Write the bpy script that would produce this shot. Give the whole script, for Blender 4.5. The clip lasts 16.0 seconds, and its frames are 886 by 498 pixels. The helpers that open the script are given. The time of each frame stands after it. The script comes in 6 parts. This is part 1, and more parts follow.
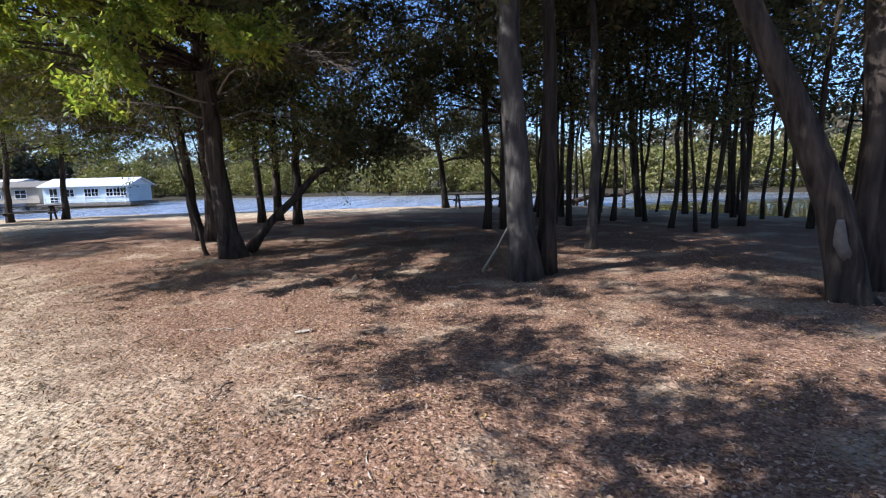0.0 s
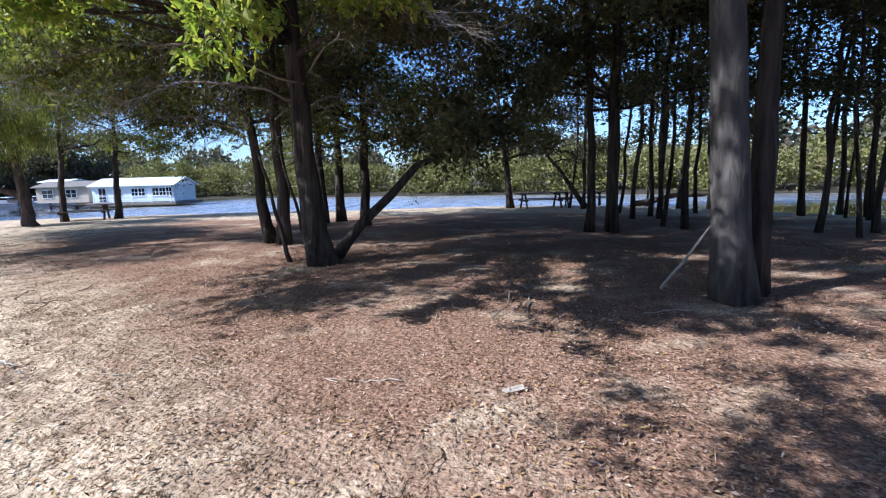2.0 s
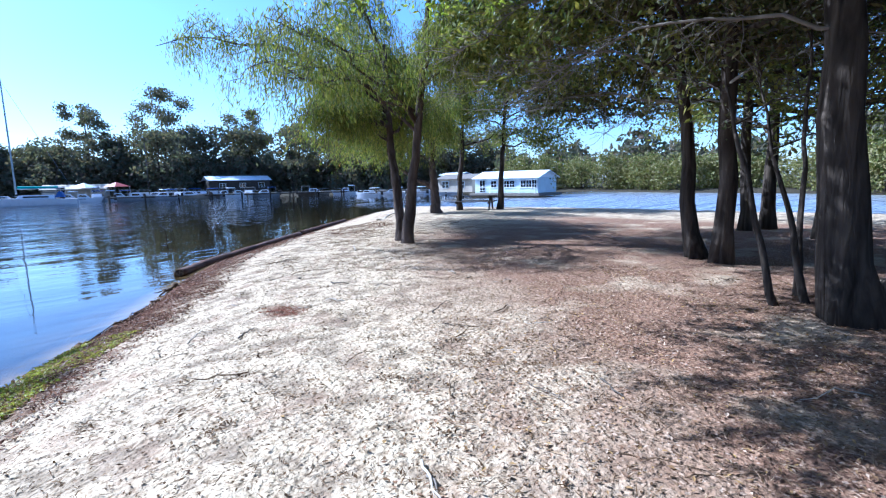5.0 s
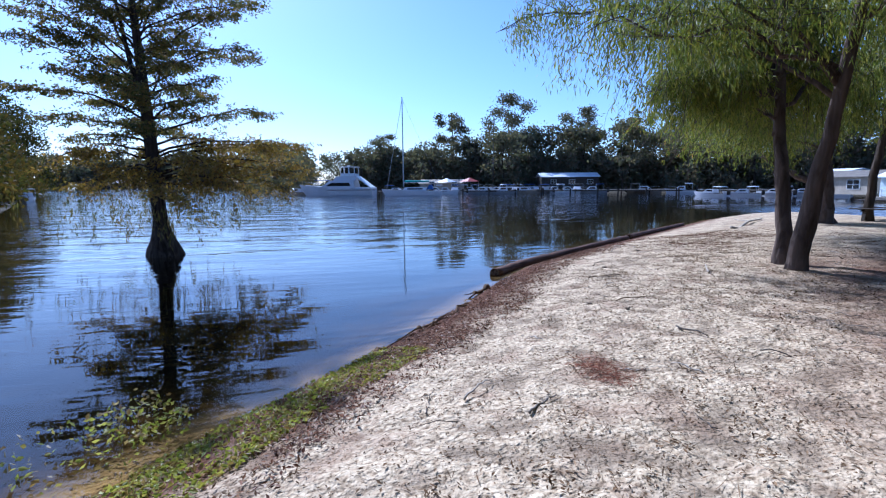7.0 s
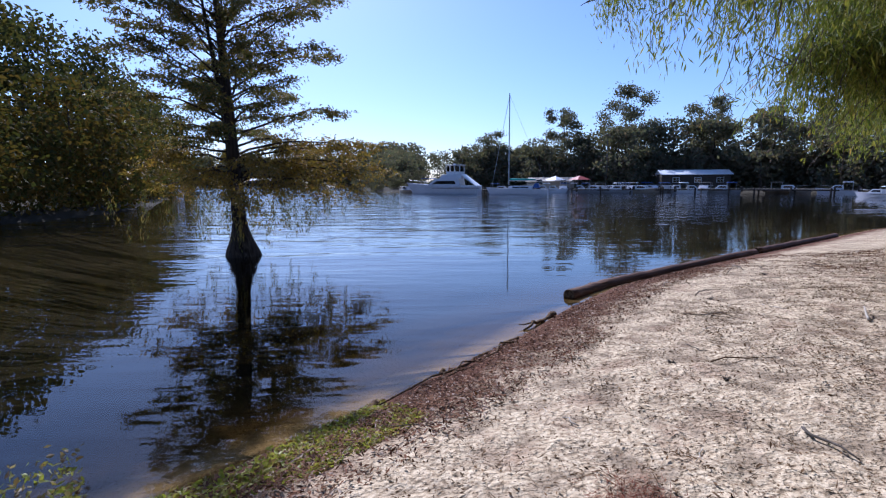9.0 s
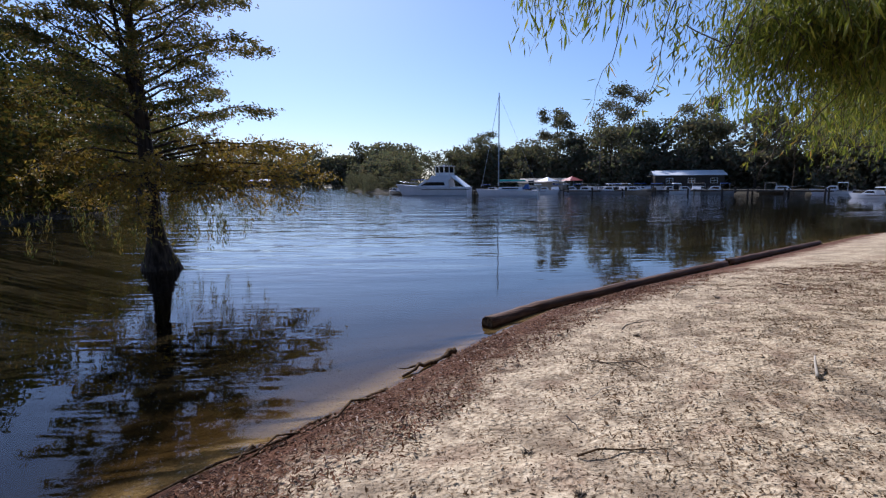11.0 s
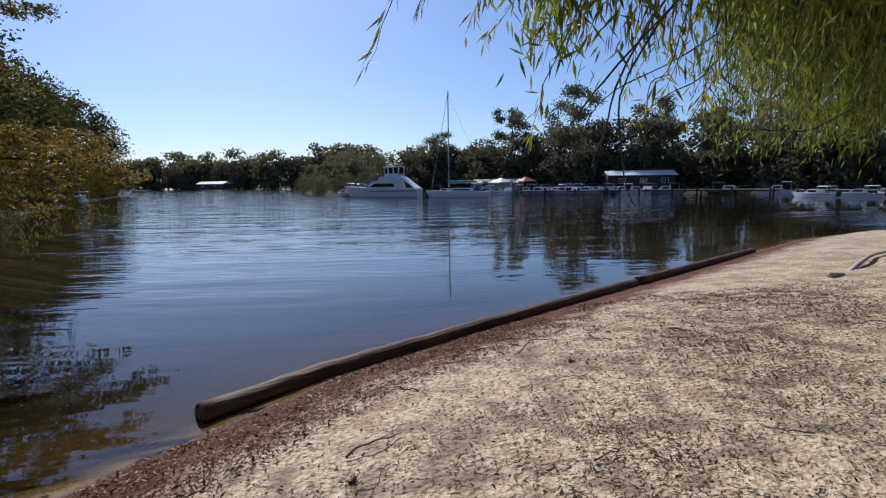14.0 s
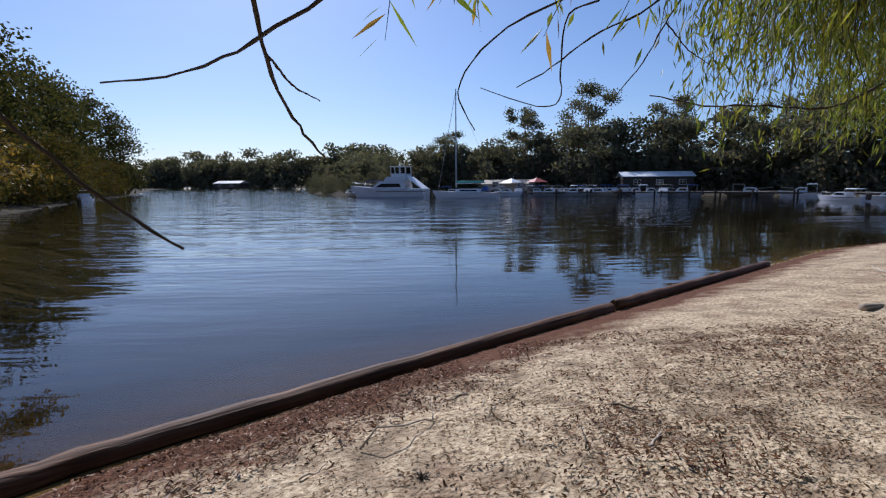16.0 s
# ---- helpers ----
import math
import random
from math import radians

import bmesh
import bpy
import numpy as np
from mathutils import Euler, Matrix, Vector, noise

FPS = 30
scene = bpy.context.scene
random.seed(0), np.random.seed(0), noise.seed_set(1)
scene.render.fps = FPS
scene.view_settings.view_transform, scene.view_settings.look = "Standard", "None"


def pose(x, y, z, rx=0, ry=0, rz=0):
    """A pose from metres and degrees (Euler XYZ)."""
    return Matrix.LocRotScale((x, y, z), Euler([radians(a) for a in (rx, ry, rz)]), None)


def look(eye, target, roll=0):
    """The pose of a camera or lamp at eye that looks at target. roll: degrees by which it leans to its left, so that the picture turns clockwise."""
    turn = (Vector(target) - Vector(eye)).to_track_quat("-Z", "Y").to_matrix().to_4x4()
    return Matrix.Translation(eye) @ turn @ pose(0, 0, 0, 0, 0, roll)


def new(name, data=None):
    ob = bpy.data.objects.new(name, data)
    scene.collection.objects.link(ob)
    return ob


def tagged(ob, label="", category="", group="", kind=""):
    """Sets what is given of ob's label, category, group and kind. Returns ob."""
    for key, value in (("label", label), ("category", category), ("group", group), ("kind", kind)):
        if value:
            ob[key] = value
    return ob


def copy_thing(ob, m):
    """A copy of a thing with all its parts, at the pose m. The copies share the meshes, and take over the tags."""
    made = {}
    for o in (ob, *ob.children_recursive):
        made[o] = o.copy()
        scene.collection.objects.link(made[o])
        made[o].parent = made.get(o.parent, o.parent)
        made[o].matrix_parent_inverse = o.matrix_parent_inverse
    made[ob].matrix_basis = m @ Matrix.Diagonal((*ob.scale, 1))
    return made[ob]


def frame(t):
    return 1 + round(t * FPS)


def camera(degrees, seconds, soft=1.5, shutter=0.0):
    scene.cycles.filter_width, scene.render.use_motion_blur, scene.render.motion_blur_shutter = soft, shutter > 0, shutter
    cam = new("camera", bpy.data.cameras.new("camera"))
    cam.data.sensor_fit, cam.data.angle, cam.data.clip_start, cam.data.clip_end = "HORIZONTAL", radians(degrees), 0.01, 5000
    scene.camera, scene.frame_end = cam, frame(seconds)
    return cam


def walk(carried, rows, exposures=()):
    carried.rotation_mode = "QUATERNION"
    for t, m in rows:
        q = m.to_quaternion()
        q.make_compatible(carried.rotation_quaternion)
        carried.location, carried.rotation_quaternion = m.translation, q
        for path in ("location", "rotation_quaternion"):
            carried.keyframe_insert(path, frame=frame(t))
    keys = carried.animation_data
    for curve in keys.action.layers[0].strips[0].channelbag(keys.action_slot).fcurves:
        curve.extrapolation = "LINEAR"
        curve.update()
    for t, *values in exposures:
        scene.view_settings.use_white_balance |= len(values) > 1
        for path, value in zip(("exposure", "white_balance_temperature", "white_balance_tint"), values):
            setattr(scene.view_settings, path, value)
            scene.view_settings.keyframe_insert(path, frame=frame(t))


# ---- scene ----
cam = camera(85.2, 16.0, soft=1.2)
PATH = [
    (0, (-0.339, -0.594, 1.553), (-0.241, 1.382, 1.263), -1.5),
    (0.5, (-0.74, -0.151, 1.547), (-0.659, 1.826, 1.257), -1.5),
    (1, (-1.185, 0.207, 1.559), (-1.103, 2.184, 1.268), -1.6),
    (1.5, (-1.637, 0.741, 1.495), (-1.599, 2.72, 1.208), -1.5),
    (2, (-2.036, 1.171, 1.467), (-2.055, 3.151, 1.183), -1.5),
    (2.5, (-2.428, 1.641, 1.455), (-2.424, 3.621, 1.172), -1.4),
    (3, (-2.778, 2.128, 1.438), (-2.814, 4.108, 1.154), -1.4),
    (3.5, (-3.195, 2.527, 1.473), (-3.319, 4.502, 1.186), -1.5),
    (4, (-3.582, 2.931, 1.496), (-4.044, 4.856, 1.209), -1.5),
    (4.5, (-4.083, 3.253, 1.481), (-5.021, 4.997, 1.203), -1.2),
    (5, (-4.515, 3.586, 1.496), (-5.78, 5.11, 1.218), -1.2),
    (5.2, (-4.67, 3.66, 1.507), (-6.079, 5.052, 1.228), -1.3),
    (7.3, (-6.765, 4.901, 1.453), (-8.711, 5.273, 1.185), -0.5),
    (7.5, (-6.87, 4.966, 1.477), (-8.825, 5.29, 1.21), -0.6),
    (8, (-7.201, 5.29, 1.537), (-9.179, 5.404, 1.266), -0.7),
    (8.2, (-7.383, 5.452, 1.537), (-9.364, 5.512, 1.269), -0.8),
    (10.3, (-8.563, 6.961, 1.702), (-10.544, 6.94, 1.424), -0.4),
    (10.5, (-8.739, 7.18, 1.715), (-10.72, 7.156, 1.439), -0.5),
    (11, (-9.324, 7.68, 1.679), (-11.305, 7.687, 1.404), -0.5),
    (11.5, (-9.804, 8.235, 1.663), (-11.785, 8.267, 1.388), -0.4),
    (12, (-10.307, 8.742, 1.645), (-12.288, 8.783, 1.372), -0.5),
    (12.5, (-10.811, 9.261, 1.645), (-12.787, 9.417, 1.374), -0.6),
    (13, (-11.227, 9.727, 1.66), (-13.202, 9.89, 1.389), -0.6),
    (13.5, (-11.761, 10.062, 1.639), (-13.736, 10.225, 1.369), -0.6),
    (14, (-12.297, 10.53, 1.622), (-14.273, 10.674, 1.351), -0.8),
    (14.5, (-12.871, 10.941, 1.586), (-14.85, 11.024, 1.315), -0.7),
    (15, (-13.367, 11.397, 1.593), (-15.347, 11.479, 1.322), -0.8),
    (15.5, (-13.781, 11.813, 1.612), (-15.762, 11.886, 1.342), -0.7),
    (16, (-14.238, 12.246, 1.57), (-16.219, 12.322, 1.302), -0.5),
]
walk(cam, [(t, look(eye, target, roll)) for t, eye, target, roll in PATH],
     [(0.0, 1.0, 5350, 15), (3.0, 1.24, 4850, 14), (4.5, 1.42, 4600, 12), (5.2, 1.25, 4480, 11), (7.3, 0.62, 4700, 19), (8.2, 0.51, 4860, 22), (10.3, 0.30, 5320, 21), (12.0, 0.13, 5430, 17), (16.0, 0.0, 5500, 17)])

# ---- light ----
SUN_YAW, SUN_ELEVATION = 110.0, 42.0
world = bpy.data.worlds.new("sky")
scene.world = world
world.use_nodes = True
wn = world.node_tree.nodes
sky = wn.new("ShaderNodeTexSky")
sky.sky_type, sky.sun_disc = "NISHITA", False
sky.sun_elevation, sky.sun_rotation = radians(SUN_ELEVATION), radians(-SUN_YAW)
sky.altitude, sky.air_density, sky.dust_density, sky.ozone_density = 0, 1.0, 0.7, 4.2
world.node_tree.links.new(sky.outputs[0], wn["Background"].inputs[0])
wn["Background"].inputs[1].default_value = 0.094
sun = new("sun", bpy.data.lights.new("sun", "SUN"))
sun.data.energy, sun.data.angle, sun.data.color = 5.0, radians(0.55), (1.0, 0.93, 0.82)
sun.matrix_world = pose(0, 0, 60, 90 - SUN_ELEVATION, 0, SUN_YAW - 180)


# ---- materials ----
def material(name, base=(0.5, 0.5, 0.5), rough=0.7, metal=0.0, spec=0.3):
    m = bpy.data.materials.new(name)
    m.use_nodes = True
    n, l = m.node_tree.nodes, m.node_tree.links
    p = n["Principled BSDF"]
    p.inputs["Base Color"].default_value = (*base, 1)
    p.inputs["Roughness"].default_value = rough
    p.inputs["Metallic"].default_value = metal
    p.inputs["Specular IOR Level"].default_value = spec
    return m, n, l, p


def ramp(n, l, source, stops):
    r = n.new("ShaderNodeValToRGB")
    e = r.color_ramp.elements
    while len(e) < len(stops):
        e.new(0.5)
    for el, (at, c) in zip(e, stops):
        el.position, el.color = at, (*c, 1) if len(c) == 3 else c
    l.new(source, r.inputs[0])
    return r.outputs[0]


def noise_tex(n, l, scale, detail=4, vector=None, stretch=None, distortion=0.0, rough=0.5):
    t = n.new("ShaderNodeTexNoise")
    t.inputs["Scale"].default_value, t.inputs["Detail"].default_value = scale, detail
    t.inputs["Distortion"].default_value, t.inputs["Roughness"].default_value = distortion, rough
    if vector is not None:
        if stretch:
            mp = n.new("ShaderNodeMapping")
            mp.inputs["Scale"].default_value = stretch
            l.new(vector, mp.inputs[0])
            vector = mp.outputs[0]
        l.new(vector, t.inputs["Vector"])
    return t.outputs["Fac"]


def mixc(n, l, fac, a, b, mode="MIX"):
    m = n.new("ShaderNodeMix")
    m.data_type, m.blend_type = "RGBA", mode
    for sock, v in ((m.inputs[0], fac), (m.inputs[6], a), (m.inputs[7], b)):
        if isinstance(v, (int, float)):
            sock.default_value = v
        elif isinstance(v, tuple):
            sock.default_value = (*v, 1)
        else:
            l.new(v, sock)
    return m.outputs[2]


def maths(n, l, op, a, b=0.0, clamp=False):
    m = n.new("ShaderNodeMath")
    m.operation, m.use_clamp = op, clamp
    for sock, v in ((m.inputs[0], a), (m.inputs[1], b)):
        if isinstance(v, (int, float)):
            sock.default_value = v
        else:
            l.new(v, sock)
    return m.outputs[0]


def bump(n, l, p, height, strength=0.5, distance=0.02, after=None):
    b = n.new("ShaderNodeBump")
    b.inputs["Strength"].default_value, b.inputs["Distance"].default_value = strength, distance
    l.new(height, b.inputs["Height"])
    if after is not None:
        l.new(after, b.inputs["Normal"])
    if p is not None:
        l.new(b.outputs[0], p.inputs["Normal"])
    return b.outputs[0]


def mat_ground():
    m, n, l, p = material("sand_and_leaf_litter", rough=0.95, spec=0.1)
    pos = n.new("ShaderNodeNewGeometry").outputs["Position"]
    att = n.new("ShaderNodeAttribute")
    att.attribute_name = "inland"
    d = att.outputs["Fac"]
    big = noise_tex(n, l, 0.45, 4, pos)
    mid = noise_tex(n, l, 2.2, 5, pos)
    fine = noise_tex(n, l, 22, 6, pos)
    chips = n.new("ShaderNodeTexVoronoi")
    chips.inputs["Scale"].default_value = 55
    l.new(pos, chips.inputs["Vector"])
    chip = chips.outputs["Color"]
    sand = ramp(n, l, fine, [(0.30, (0.20, 0.145, 0.088)), (0.44, (0.445, 0.34, 0.215)), (0.62, (0.605, 0.485, 0.325))])
    grey = n.new("ShaderNodeSeparateColor")
    l.new(chip, grey.inputs[0])
    litter = ramp(n, l, grey.outputs[0], [(0.0, (0.07, 0.036, 0.021)), (0.35, (0.19, 0.10, 0.057)), (0.75, (0.30, 0.175, 0.102)), (0.95, (0.40, 0.26, 0.17)), (1.0, (0.50, 0.38, 0.28))])
    duff = mixc(n, l, maths(n, l, "MULTIPLY", mid, 0.7), litter, (0.20, 0.122, 0.082))
    # inland: wrack at the waterline, then bare sand, then litter under the trees
    axes = n.new("ShaderNodeSeparateXYZ")
    l.new(pos, axes.inputs[0])
    south = maths(n, l, "MULTIPLY", maths(n, l, "MAXIMUM", maths(n, l, "SUBTRACT", 6.0, axes.outputs[1]), 0.0), 0.35)
    north_beach = maths(n, l, "MULTIPLY", maths(n, l, "MAXIMUM", maths(n, l, "SUBTRACT", axes.outputs[1], 13.0), 0.0), 0.65)
    edge = maths(n, l, "ADD", maths(n, l, "SUBTRACT", maths(n, l, "SUBTRACT", d, south), north_beach), maths(n, l, "MULTIPLY", maths(n, l, "SUBTRACT", big, 0.5), 2.4))
    woods = n.new("ShaderNodeMapRange")
    woods.inputs[1].default_value, woods.inputs[2].default_value = 4.2, 6.2
    l.new(edge, woods.inputs[0])
    patch = n.new("ShaderNodeMapRange")
    patch.inputs[1].default_value, patch.inputs[2].default_value = 0.52, 0.66
    l.new(mid, patch.inputs[0])
    # hollows between the clods: their shade is put into the sand colour
    crevice_att = n.new("ShaderNodeAttribute")
    crevice_att.attribute_name = "hollow"
    crevice_dark = maths(n, l, "MULTIPLY", crevice_att.outputs["Fac"], maths(n, l, "ADD", 0.25, maths(n, l, "MULTIPLY", fine, 0.9)), True)
    sand = mixc(n, l, crevice_dark, sand, (0.15, 0.108, 0.07))
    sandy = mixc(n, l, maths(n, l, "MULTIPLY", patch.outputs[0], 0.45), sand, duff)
    bare = n.new("ShaderNodeMapRange")
    bare.inputs[1].default_value, bare.inputs[2].default_value, bare.inputs[4].default_value = 0.52, 0.68, 0.75
    l.new(noise_tex(n, l, 0.9, 5, pos), bare.inputs[0])
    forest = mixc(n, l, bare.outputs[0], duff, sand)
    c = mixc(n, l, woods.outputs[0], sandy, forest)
    wr = n.new("ShaderNodeMapRange")
    wr.inputs[1].default_value, wr.inputs[2].default_value, wr.inputs[3].default_value, wr.inputs[4].default_value = 0.5, 1.15, 1.0, 0.0
    l.new(maths(n, l, "ADD", d, maths(n, l, "MULTIPLY", maths(n, l, "SUBTRACT", mid, 0.5), 1.6)), wr.inputs[0])
    wrack = mixc(n, l, fine, (0.045, 0.017, 0.009), (0.15, 0.060, 0.032))
    c = mixc(n, l, maths(n, l, "MULTIPLY", wr.outputs[0], 0.95), c, wrack)
    # crumbs of bark and leaf strewn over it all
    warp = n.new("ShaderNodeVectorMath")
    warp.operation = "ADD"
    jit = n.new("ShaderNodeTexNoise")
    jit.inputs["Scale"].default_value, jit.inputs["Detail"].default_value = 60, 2
    l.new(pos, jit.inputs["Vector"])
    small = n.new("ShaderNodeVectorMath")
    small.operation = "SCALE"
    small.inputs["Scale"].default_value = 0.03
    l.new(jit.outputs["Color"], small.inputs[0])
    l.new(pos, warp.inputs[0])
    l.new(small.outputs[0], warp.inputs[1])
    cells = n.new("ShaderNodeTexVoronoi")
    cells.inputs["Scale"].default_value = 42
    l.new(warp.outputs[0], cells.inputs["Vector"])
    pick = n.new("ShaderNodeSeparateColor")
    l.new(cells.outputs["Color"], pick.inputs[0])
    thick = noise_tex(n, l, 1.6, 4, pos)
    size = maths(n, l, "MULTIPLY", maths(n, l, "SUBTRACT", maths(n, l, "ADD", pick.outputs[0], maths(n, l, "MULTIPLY", thick, 1.5)), 1.16, True), 0.6)
    crumb = maths(n, l, "LESS_THAN", cells.outputs["Distance"], size)
    crumb_c = ramp(n, l, pick.outputs[1], [(0.0, (0.035, 0.022, 0.013)), (0.6, (0.10, 0.066, 0.038)), (1.0, (0.26, 0.17, 0.10))])
    c = mixc(n, l, maths(n, l, "MULTIPLY", crumb, 0.8), c, crumb_c)
    # lake bed: ochre sand in the shallows, brown silt further out
    bed = n.new("ShaderNodeMapRange")
    bed.inputs[1].default_value, bed.inputs[2].default_value = 0.02, -0.12
    l.new(d, bed.inputs[0])
    silt = n.new("ShaderNodeMapRange")
    silt.inputs[1].default_value, silt.inputs[2].default_value = -0.08, -0.5
    l.new(maths(n, l, "ADD", d, maths(n, l, "MULTIPLY", maths(n, l, "SUBTRACT", big, 0.5), 0.8)), silt.inputs[0])
    # outer bed also darkened in its colour for light lost in deep water
    dim_mud = n.new("ShaderNodeMapRange")
    dim_mud.inputs[1].default_value, dim_mud.inputs[2].default_value = -0.6, -2.8
    l.new(d, dim_mud.inputs[0])
    ochre = mixc(n, l, dim_mud.outputs[0], (0.11, 0.07, 0.024), (0.018, 0.015, 0.008))
    floor_c = mixc(n, l, silt.outputs[0], (0.50, 0.38, 0.22), ochre)
    c = mixc(n, l, bed.outputs[0], c, floor_c)
    # darker brown ground colour on the far banks
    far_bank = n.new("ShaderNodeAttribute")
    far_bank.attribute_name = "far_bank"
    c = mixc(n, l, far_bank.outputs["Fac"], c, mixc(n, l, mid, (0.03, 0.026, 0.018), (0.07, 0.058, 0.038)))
    l.new(c, p.inputs["Base Color"])
    # soft hollows of old footprints, lumps of damp sand, grains
    hollows = noise_tex(n, l, 5.0, 4, pos, distortion=0.3)
    lumps = noise_tex(n, l, 24, 4, pos)
    b0 = bump(n, l, None, hollows, 1.0, 0.05)
    b1 = bump(n, l, None, lumps, 1.0, 0.042, b0)
    b2 = bump(n, l, None, crumb, 0.6, 0.008, b1)
    bump(n, l, p, fine, 0.7, 0.012, b2)
    return m


def mat_water():
    m = bpy.data.materials.new("lake_water")
    m.use_nodes = True
    n, l = m.node_tree.nodes, m.node_tree.links
    n.remove(n["Principled BSDF"])
    pos = n.new("ShaderNodeNewGeometry").outputs["Position"]
    mp = n.new("ShaderNodeMapping")
    mp.inputs["Rotation"].default_value = (0, 0, radians(-8))
    mp.inputs["Scale"].default_value = (2.6, 0.55, 1)
    l.new(pos, mp.inputs[0])
    w1 = noise_tex(n, l, 1.3, 1.0, mp.outputs[0], distortion=0.4)
    w2 = noise_tex(n, l, 0.22, 1.0, mp.outputs[0], distortion=0.3)
    # calm water close to the beach, ripples further out
    out = n.new("ShaderNodeVectorMath")
    out.operation = "DOT_PRODUCT"
    out.inputs[1].default_value = (-0.73, -0.68, 0.0)
    l.new(pos, out.inputs[0])
    open_water = n.new("ShaderNodeMapRange")
    open_water.inputs[1].default_value, open_water.inputs[2].default_value, open_water.inputs[3].default_value, open_water.inputs[4].default_value = 9.0, 27.0, 0.16, 1.0
    l.new(out.outputs["Value"], open_water.inputs[0])
    axes = n.new("ShaderNodeSeparateXYZ")
    l.new(pos, axes.inputs[0])
    north = n.new("ShaderNodeMapRange")
    north.inputs[1].default_value, north.inputs[2].default_value, north.inputs[4].default_value = 30.0, 38.0, 6.0
    l.new(axes.outputs[1], north.inputs[0])
    east = n.new("ShaderNodeMapRange")
    east.inputs[1].default_value, east.inputs[2].default_value = -44.0, -28.0
    l.new(axes.outputs[0], east.inputs[0])
    rough_water = maths(n, l, "MAXIMUM", open_water.outputs[0], maths(n, l, "MULTIPLY", north.outputs[0], east.outputs[0]))
    b1 = bump(n, l, None, maths(n, l, "MULTIPLY", w2, rough_water), 0.38, 0.30)
    b2 = bump(n, l, None, maths(n, l, "MULTIPLY", w1, rough_water), 0.65, 0.05, b1)
    fr = n.new("ShaderNodeFresnel")
    fr.inputs["IOR"].default_value = 1.33
    l.new(b2, fr.inputs["Normal"])
    gl = n.new("ShaderNodeBsdfGlossy")
    ruffled = maths(n, l, "MULTIPLY", maths(n, l, "DIVIDE", north.outputs[0], 6.0), east.outputs[0])
    l.new(maths(n, l, "ADD", 0.012, maths(n, l, "MULTIPLY", ruffled, 0.36)), gl.inputs["Roughness"])
    gl.inputs["Color"].default_value = (1.0, 1.0, 1.0, 1)
    l.new(b2, gl.inputs["Normal"])
    tr = n.new("ShaderNodeBsdfTransparent")
    tr.inputs["Color"].default_value = (0.78, 0.72, 0.56, 1)
    mix = n.new("ShaderNodeMixShader")
    l.new(maths(n, l, "MULTIPLY", fr.outputs[0], 1.15, True), mix.inputs[0])
    l.new(tr.outputs[0], mix.inputs[1])
    l.new(gl.outputs[0], mix.inputs[2])
    l.new(mix.outputs[0], n["Material Output"].inputs[0])
    return m


def mat_bark(name, dark, light, scale=9.0, strength=0.9, vertical=0.22):
    m, n, l, p = material(name, rough=0.95, spec=0.1)
    co = n.new("ShaderNodeTexCoord").outputs["Object"]
    ridges = noise_tex(n, l, scale, 5, co, (1, 1, vertical), 0.5)
    blot = noise_tex(n, l, 1.7, 3, co)
    c = ramp(n, l, ridges, [(0.32, dark), (0.55, tuple((a + b) / 2 for a, b in zip(dark, light))), (0.75, light)])
    c = mixc(n, l, maths(n, l, "MULTIPLY", blot, 0.45), c, tuple(0.5 * a + 0.03 for a in dark))
    l.new(c, p.inputs["Base Color"])
    bump(n, l, p, ridges, strength, 0.05)
    return m


def mat_log():
    """Peeled, water-stained wood with its grain along the log."""
    m, n, l, p = material("brown_peeled_log", rough=0.7, spec=0.3)
    co = n.new("ShaderNodeTexCoord").outputs["Object"]
    mp = n.new("ShaderNodeMapping")
    mp.inputs["Rotation"].default_value = (0, 0, radians(-127))
    l.new(co, mp.inputs[0])
    grain = noise_tex(n, l, 3.0, 5, mp.outputs[0], (0.35, 9.0, 9.0), 0.4)
    cracks = noise_tex(n, l, 2.2, 3, mp.outputs[0], (0.5, 14.0, 14.0))
    stain = noise_tex(n, l, 1.8, 4, co)
    c = ramp(n, l, grain, [(0.3, (0.05, 0.024, 0.011)), (0.52, (0.115, 0.055, 0.025)), (0.75, (0.21, 0.108, 0.052))])
    wet = n.new("ShaderNodeMapRange")
    wet.inputs[1].default_value, wet.inputs[2].default_value, wet.inputs[4].default_value = 0.45, 0.68, 0.7
    l.new(stain, wet.inputs[0])
    c = mixc(n, l, wet.outputs[0], c, (0.07, 0.035, 0.016))
    l.new(c, p.inputs["Base Color"])
    b0 = bump(n, l, None, cracks, 0.8, 0.02)
    bump(n, l, p, grain, 0.6, 0.012, b0)
    return m


def mat_leaf(name, colours, thin=0.35, rough=0.5):
    m, n, l, p = material(name, rough=rough, spec=0.3 if rough < 0.6 else 0.08)
    rnd = n.new("ShaderNodeNewGeometry").outputs["Random Per Island"]
    k = len(colours)
    c = ramp(n, l, rnd, [(i / max(1, k - 1), col) for i, col in enumerate(colours)])
    l.new(c, p.inputs["Base Color"])
    t = n.new("ShaderNodeBsdfTranslucent")
    l.new(mixc(n, l, 0.55, c, (0.9, 1.0, 0.25), "MULTIPLY"), t.inputs["Color"])
    mix = n.new("ShaderNodeMixShader")
    mix.inputs[0].default_value = thin
    l.new(p.outputs[0], mix.inputs[1])
    l.new(t.outputs[0], mix.inputs[2])
    l.new(mix.outputs[0], n["Material Output"].inputs[0])
    return m


